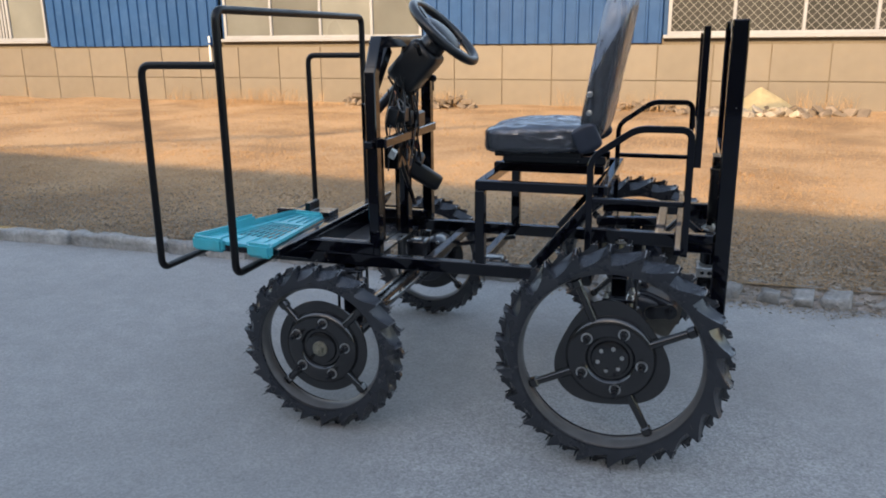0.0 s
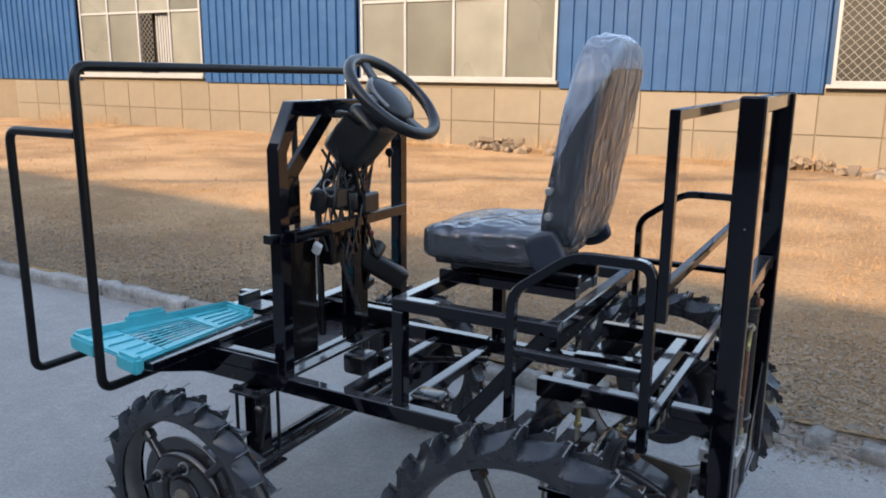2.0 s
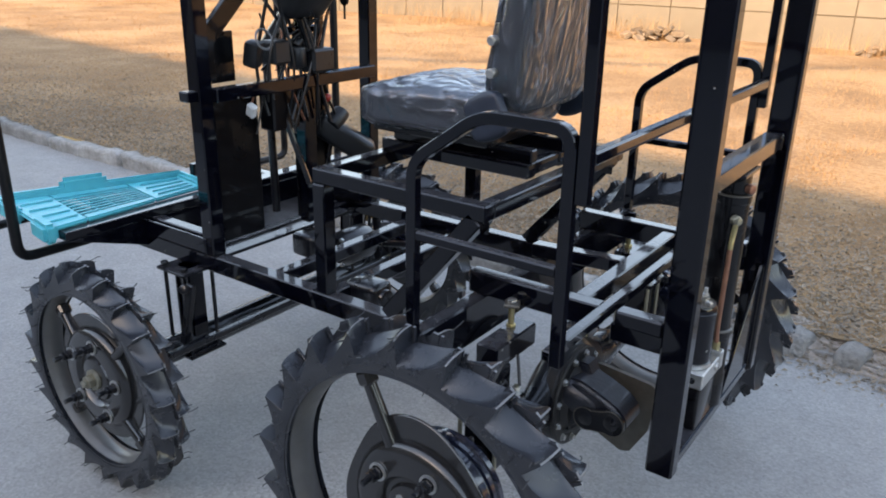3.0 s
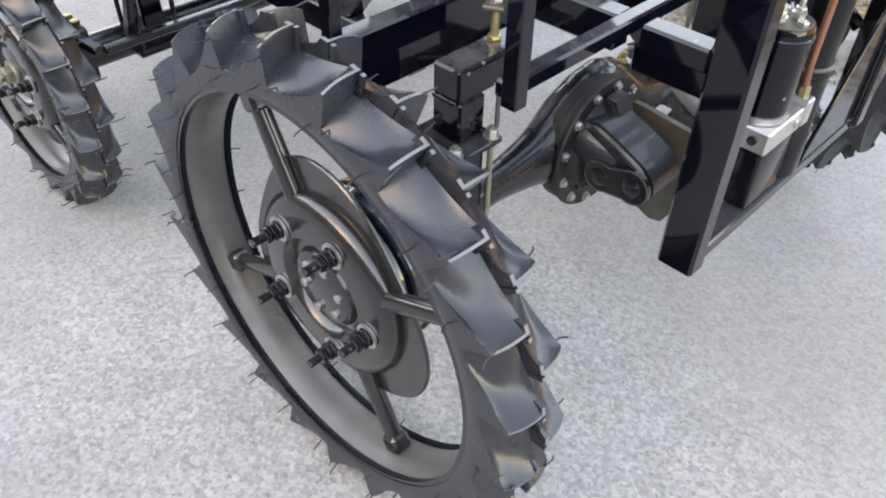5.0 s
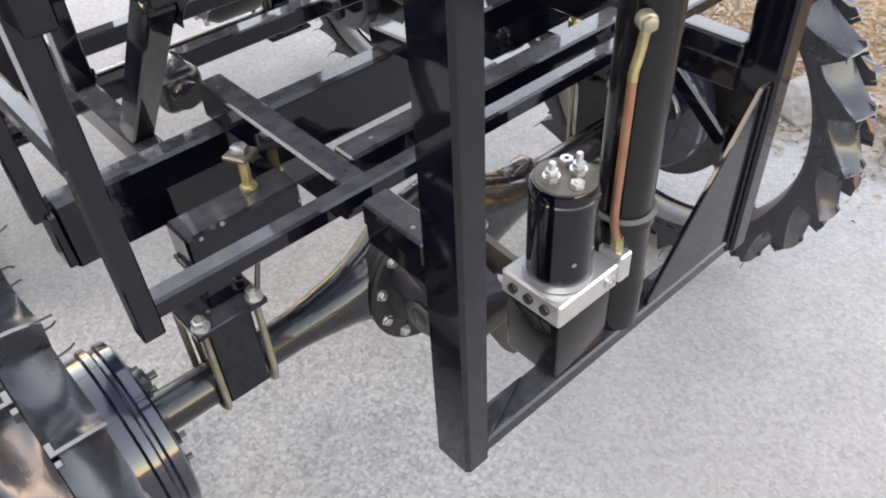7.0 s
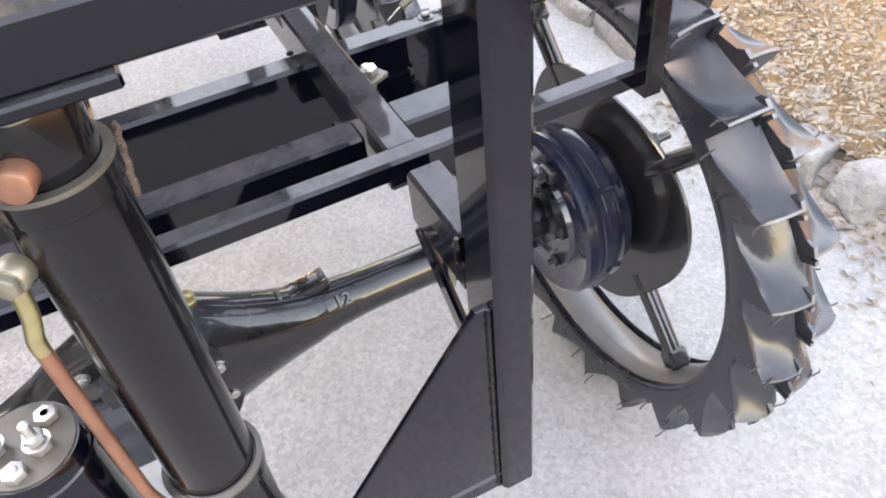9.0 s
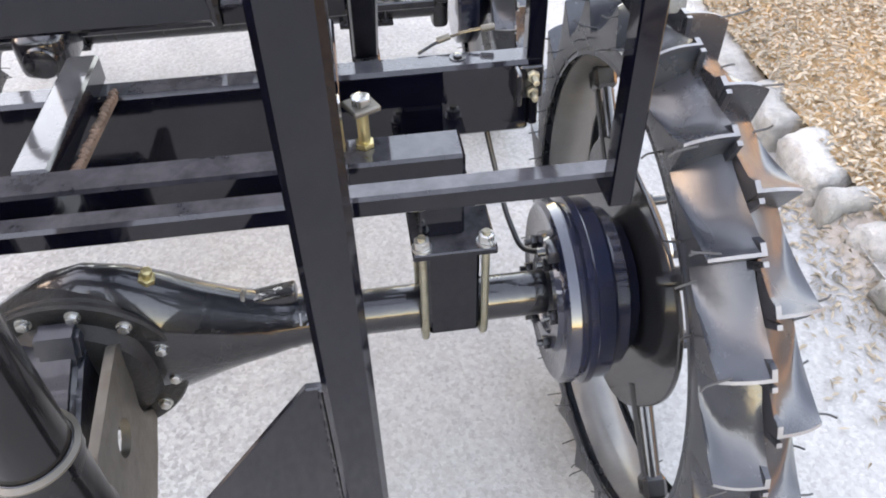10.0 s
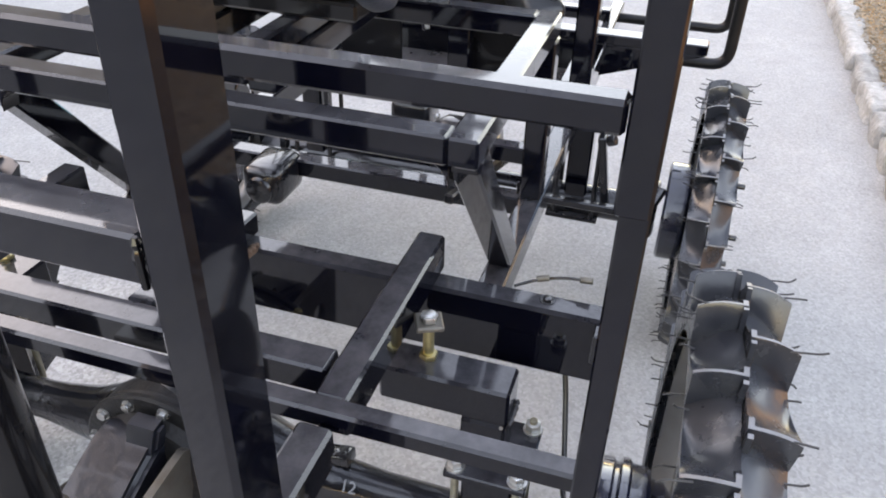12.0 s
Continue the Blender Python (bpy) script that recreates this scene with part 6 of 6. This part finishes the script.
# seat frame and seat ---------------------------------------------------------
sx0, sx1, sy, sz = -0.583, -0.081, 0.360, 0.980
for s in (-1, 1):
    bar_part("seat_frame_side", (sx0 - 0.02, s * sy, sz), (sx1 + 0.02, s * sy, sz), 0.04, 0.04, machine)
    bar_part("seat_frame_leg", (sx0, s * sy, 0.645), (sx0, s * sy, 0.958), 0.042, 0.042, machine)
    bar_part("seat_frame_brace", (-0.355, s * sy, 0.645), (sx1 - 0.01, s * sy, 0.965), 0.04, 0.045, machine, up=(1, 0, 0))
    bar_part("seat_carrier", (-0.585, s * 0.085 - 0.012, 1.018), (-0.105, s * 0.085 - 0.012, 1.018), 0.04, 0.04, machine)
    bar_part("seat_slide", (-0.545, s * 0.085 - 0.012, 1.056), (-0.10, s * 0.085 - 0.012, 1.056), 0.03, 0.034, machine)
    bm = bmesh.new()
    fillet = [(0.341, 0.962)] + [(0.300 + 0.040 * math.sin(a), 0.920 + 0.040 * math.cos(a)) for a in [math.pi / 2 * k / 6 for k in range(7)]]
    add_plate(bm, [(s * u, v) for u, v in fillet], 0.034, Matrix.Translation((-0.092, 0, 0)) @ Matrix(((0, 0, 1, 0), (1, 0, 0, 0), (0, 1, 0, 0), (0, 0, 0, 1))), 0.001)
    part("corner_fillet", bm, BLACK, machine)
bar_part("seat_frame_front", (sx0, -sy + 0.02, sz), (sx0, sy - 0.02, sz), 0.04, 0.04, machine)
bar_part("seat_frame_rear", (sx1, -sy + 0.02, sz), (sx1, sy - 0.02, sz), 0.04, 0.04, machine)
bar_part("seat_carrier_cross", (-0.55, -0.115, 1.02), (-0.55, 0.09, 1.02), 0.035, 0.035, machine)
bar_part("seat_carrier_cross", (-0.125, -0.075, 1.02), (-0.125, 0.05, 1.02), 0.035, 0.035, machine)


def pad(bm, sx, sy_, sz_, m, puff=0.12, n=14, wrinkle=0.0, seed=0.0):
    """A stuffed cushion: a box with swollen faces and soft corners."""
    t = bmesh.new()
    bmesh.ops.create_cube(t, size=2.0)
    bmesh.ops.subdivide_edges(t, edges=t.edges[:], cuts=n, use_grid_fill=True)
    for v in t.verts:
        p = v.co.copy()
        q = Vector((abs(p.x) ** 7 + abs(p.y) ** 7 + abs(p.z) ** 7, 0, 0)).x ** (1 / 7)
        p /= q
        k = 1.0 + puff * (1 - abs(p.x) ** 2) * (1 - abs(p.y) ** 2)
        v.co = Vector((p.x * sx / 2, p.y * sy_ / 2, p.z * sz_ / 2 * k))
        if wrinkle:
            w = noise.noise(Vector((v.co.x * 16 + seed, v.co.y * 16, v.co.z * 9))) + 0.6 * noise.noise(Vector((v.co.x * 45, v.co.y * 45 + seed, v.co.z * 22)))
            v.co += v.co.normalized() * wrinkle * w
    t.transform(m)
    put(bm, t)


cm = pose(-0.392, 0.0, 1.150, 0, -3, 0)
bm = bmesh.new()
pad(bm, 0.43, 0.40, 0.096, cm, 0.42)
seat = part("seat", bm, SEATM, machine, "dark grey driver seat cushion under clear film")
bm = bmesh.new()
pad(bm, 0.45, 0.42, 0.112, cm, 0.42, 44, 0.008, 3.0)
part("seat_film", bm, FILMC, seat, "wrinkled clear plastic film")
bmk = pose(-0.115, 0.0, 1.455, 0, 10, 0)
bm = bmesh.new()
pad(bm, 0.088, 0.385, 0.55, bmk, 0.10)
for v in bm.verts:
    u = max(0.0, (v.co.z - 1.50) / 0.26)
    v.co.y *= 1.0 - 0.28 * u * u
back = part("backrest", bm, SEATM, machine, "tall dark grey backrest under plastic film")
bm = bmesh.new()
pad(bm, 0.03, 0.365, 0.54, bmk @ Matrix.Translation((0.040, 0, 0)), 0.0)
for v in bm.verts:
    u = max(0.0, (v.co.z - 1.50) / 0.26)
    v.co.y *= 1.0 - 0.28 * u * u
part("back_shell", bm, SEATB, back, "brownish seat back shell")
def film_bag(name, mat, milky, label):
    """Part of the loose bag over the backrest: the bunched front top, or the rest."""
    bm = bmesh.new()
    pad(bm, 0.116, 0.41, 0.605, Matrix.Translation((0.004, 0, 0.02)), 0.05, 40, 0.007, 7.0)
    bmesh.ops.bisect_plane(bm, geom=bm.verts[:] + bm.edges[:] + bm.faces[:], plane_co=(-0.066, 0, -0.13), plane_no=Vector((-3.0, 0.0, 1.0)).normalized(), clear_inner=milky, clear_outer=not milky)
    bm.transform(bmk)
    for v in bm.verts:
        u = max(0.0, (v.co.z - 1.50) / 0.26)
        v.co.y *= 1.0 - 0.24 * min(1.2, u * u)
    return part(name, bm, mat, back, label)


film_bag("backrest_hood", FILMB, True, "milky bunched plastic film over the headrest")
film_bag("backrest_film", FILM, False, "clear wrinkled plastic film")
for s in (-1, 1):
    bm = bmesh.new()
    pad(bm, 0.105, 0.034, 0.095, pose(-0.17, s * 0.215, 1.165, 0, -25, 0), 0.25)
    part("recliner_cover", bm, SEATM, seat, "rounded black recliner cover")
    for zz in (1.268, 1.343):
        bm = bmesh.new()
        add_cyl(bm, (-0.165, s * 0.20, zz), (-0.165, s * 0.222, zz), 0.012, None, 16, 0.003)
        part("hinge_bolt", bm, ZINC, back, "bright hinge bolt")
bm = bmesh.new()
box_between(bm, (-0.57, -0.17, 1.073), (-0.20, 0.17, 1.098), 0.004)
part("seat_pan", bm, BLACK2, seat)

# teal plastic tray lying on the front crossbeam -------------------------------
tray = tagged(new("plastic_tray"), "shallow teal plastic tray with slotted middle on the front crossbeam", "tray")
tray.location = (-1.53, -0.42, 0.722)
TB, TC, TD, TA = Vector((-0.27, -0.21, 0)), Vector((-0.075, 0.355, 0)), Vector((0.10, 0.325, 0)), Vector((0.135, -0.275, 0))


def tray_at(u, v, z=0.0):
    """u along the long side, v from the far side to the near one."""
    return TB.lerp(TC, u).lerp(TA.lerp(TD, u), v) + Vector((0, 0, z))


def tray_block(name, u0, u1, v0, v1, z0, z1, parent=tray, label="", bevel=0.006):
    bm = bmesh.new()
    vs = [bm.verts.new(tray_at(u, v, z)) for z in (z0, z1) for u, v in ((u0, v0), (u1, v0), (u1, v1), (u0, v1))]
    for q in ((3, 2, 1, 0), (4, 5, 6, 7), (0, 1, 5, 4), (1, 2, 6, 5), (2, 3, 7, 6), (3, 0, 4, 7)):
        bm.faces.new([vs[k] for k in q])
    bmesh.ops.recalc_face_normals(bm, faces=bm.faces[:])
    bmesh.ops.bevel(bm, geom=bm.edges[:], offset=bevel, segments=2, affect="EDGES")
    return part(name, bm, TEAL, parent, label)


U0, U1, V0, V1 = 0.235, 0.65, 0.21, 0.84
tray_block("tray_floor", 0.0, U0, 0.03, 0.97, 0.0, 0.014)
tray_block("tray_floor", U1, 1.0, 0.03, 0.97, 0.0, 0.014)
tray_block("tray_floor", U0 - 0.01, U1 + 0.01, 0.03, V0, 0.0, 0.0135)
tray_block("tray_floor", U0 - 0.01, U1 + 0.01, V1, 0.97, 0.0, 0.0135)
n_slat = 7
for k in range(n_slat):
    v = V0 + (V1 - V0) * (k + 0.62) / (n_slat + 0.24)
    tray_block("slat", U0 - 0.005, U1 + 0.005, v - 0.016, v + 0.016, 0.008, 0.0128, bevel=0.0015)
for k in range(3):
    u = U0 + (U1 - U0) * (k + 1) / 4
    tray_block("cross_rib", u, u + 0.012, V0 - 0.01, V1 + 0.01, 0.003, 0.009, bevel=0.0015)
tray_block("back_wall", 0.0, 1.0, -0.02, 0.045, -0.004, 0.036)
tray_block("back_handle", 0.30, 0.56, -0.035, 0.05, 0.0, 0.064, bevel=0.014)
tray_block("end_wall", -0.035, 0.025, 0.0, 0.40, -0.03, 0.030, bevel=0.010)
tray_block("end_wall", -0.02, 0.06, 0.70, 1.0, -0.034, 0.028, bevel=0.012)
tray_block("end_wall", 0.97, 1.02, -0.02, 0.9, 0.0, 0.032, bevel=0.010)
for v in (0.25, 0.45, 0.65, 0.82):
    tray_block("floor_ridge", 0.04, 0.21, v, v + 0.02, 0.013, 0.019, bevel=0.002)
    tray_block("floor_ridge", 0.70, 0.94, v, v + 0.02, 0.013, 0.019, bevel=0.002)
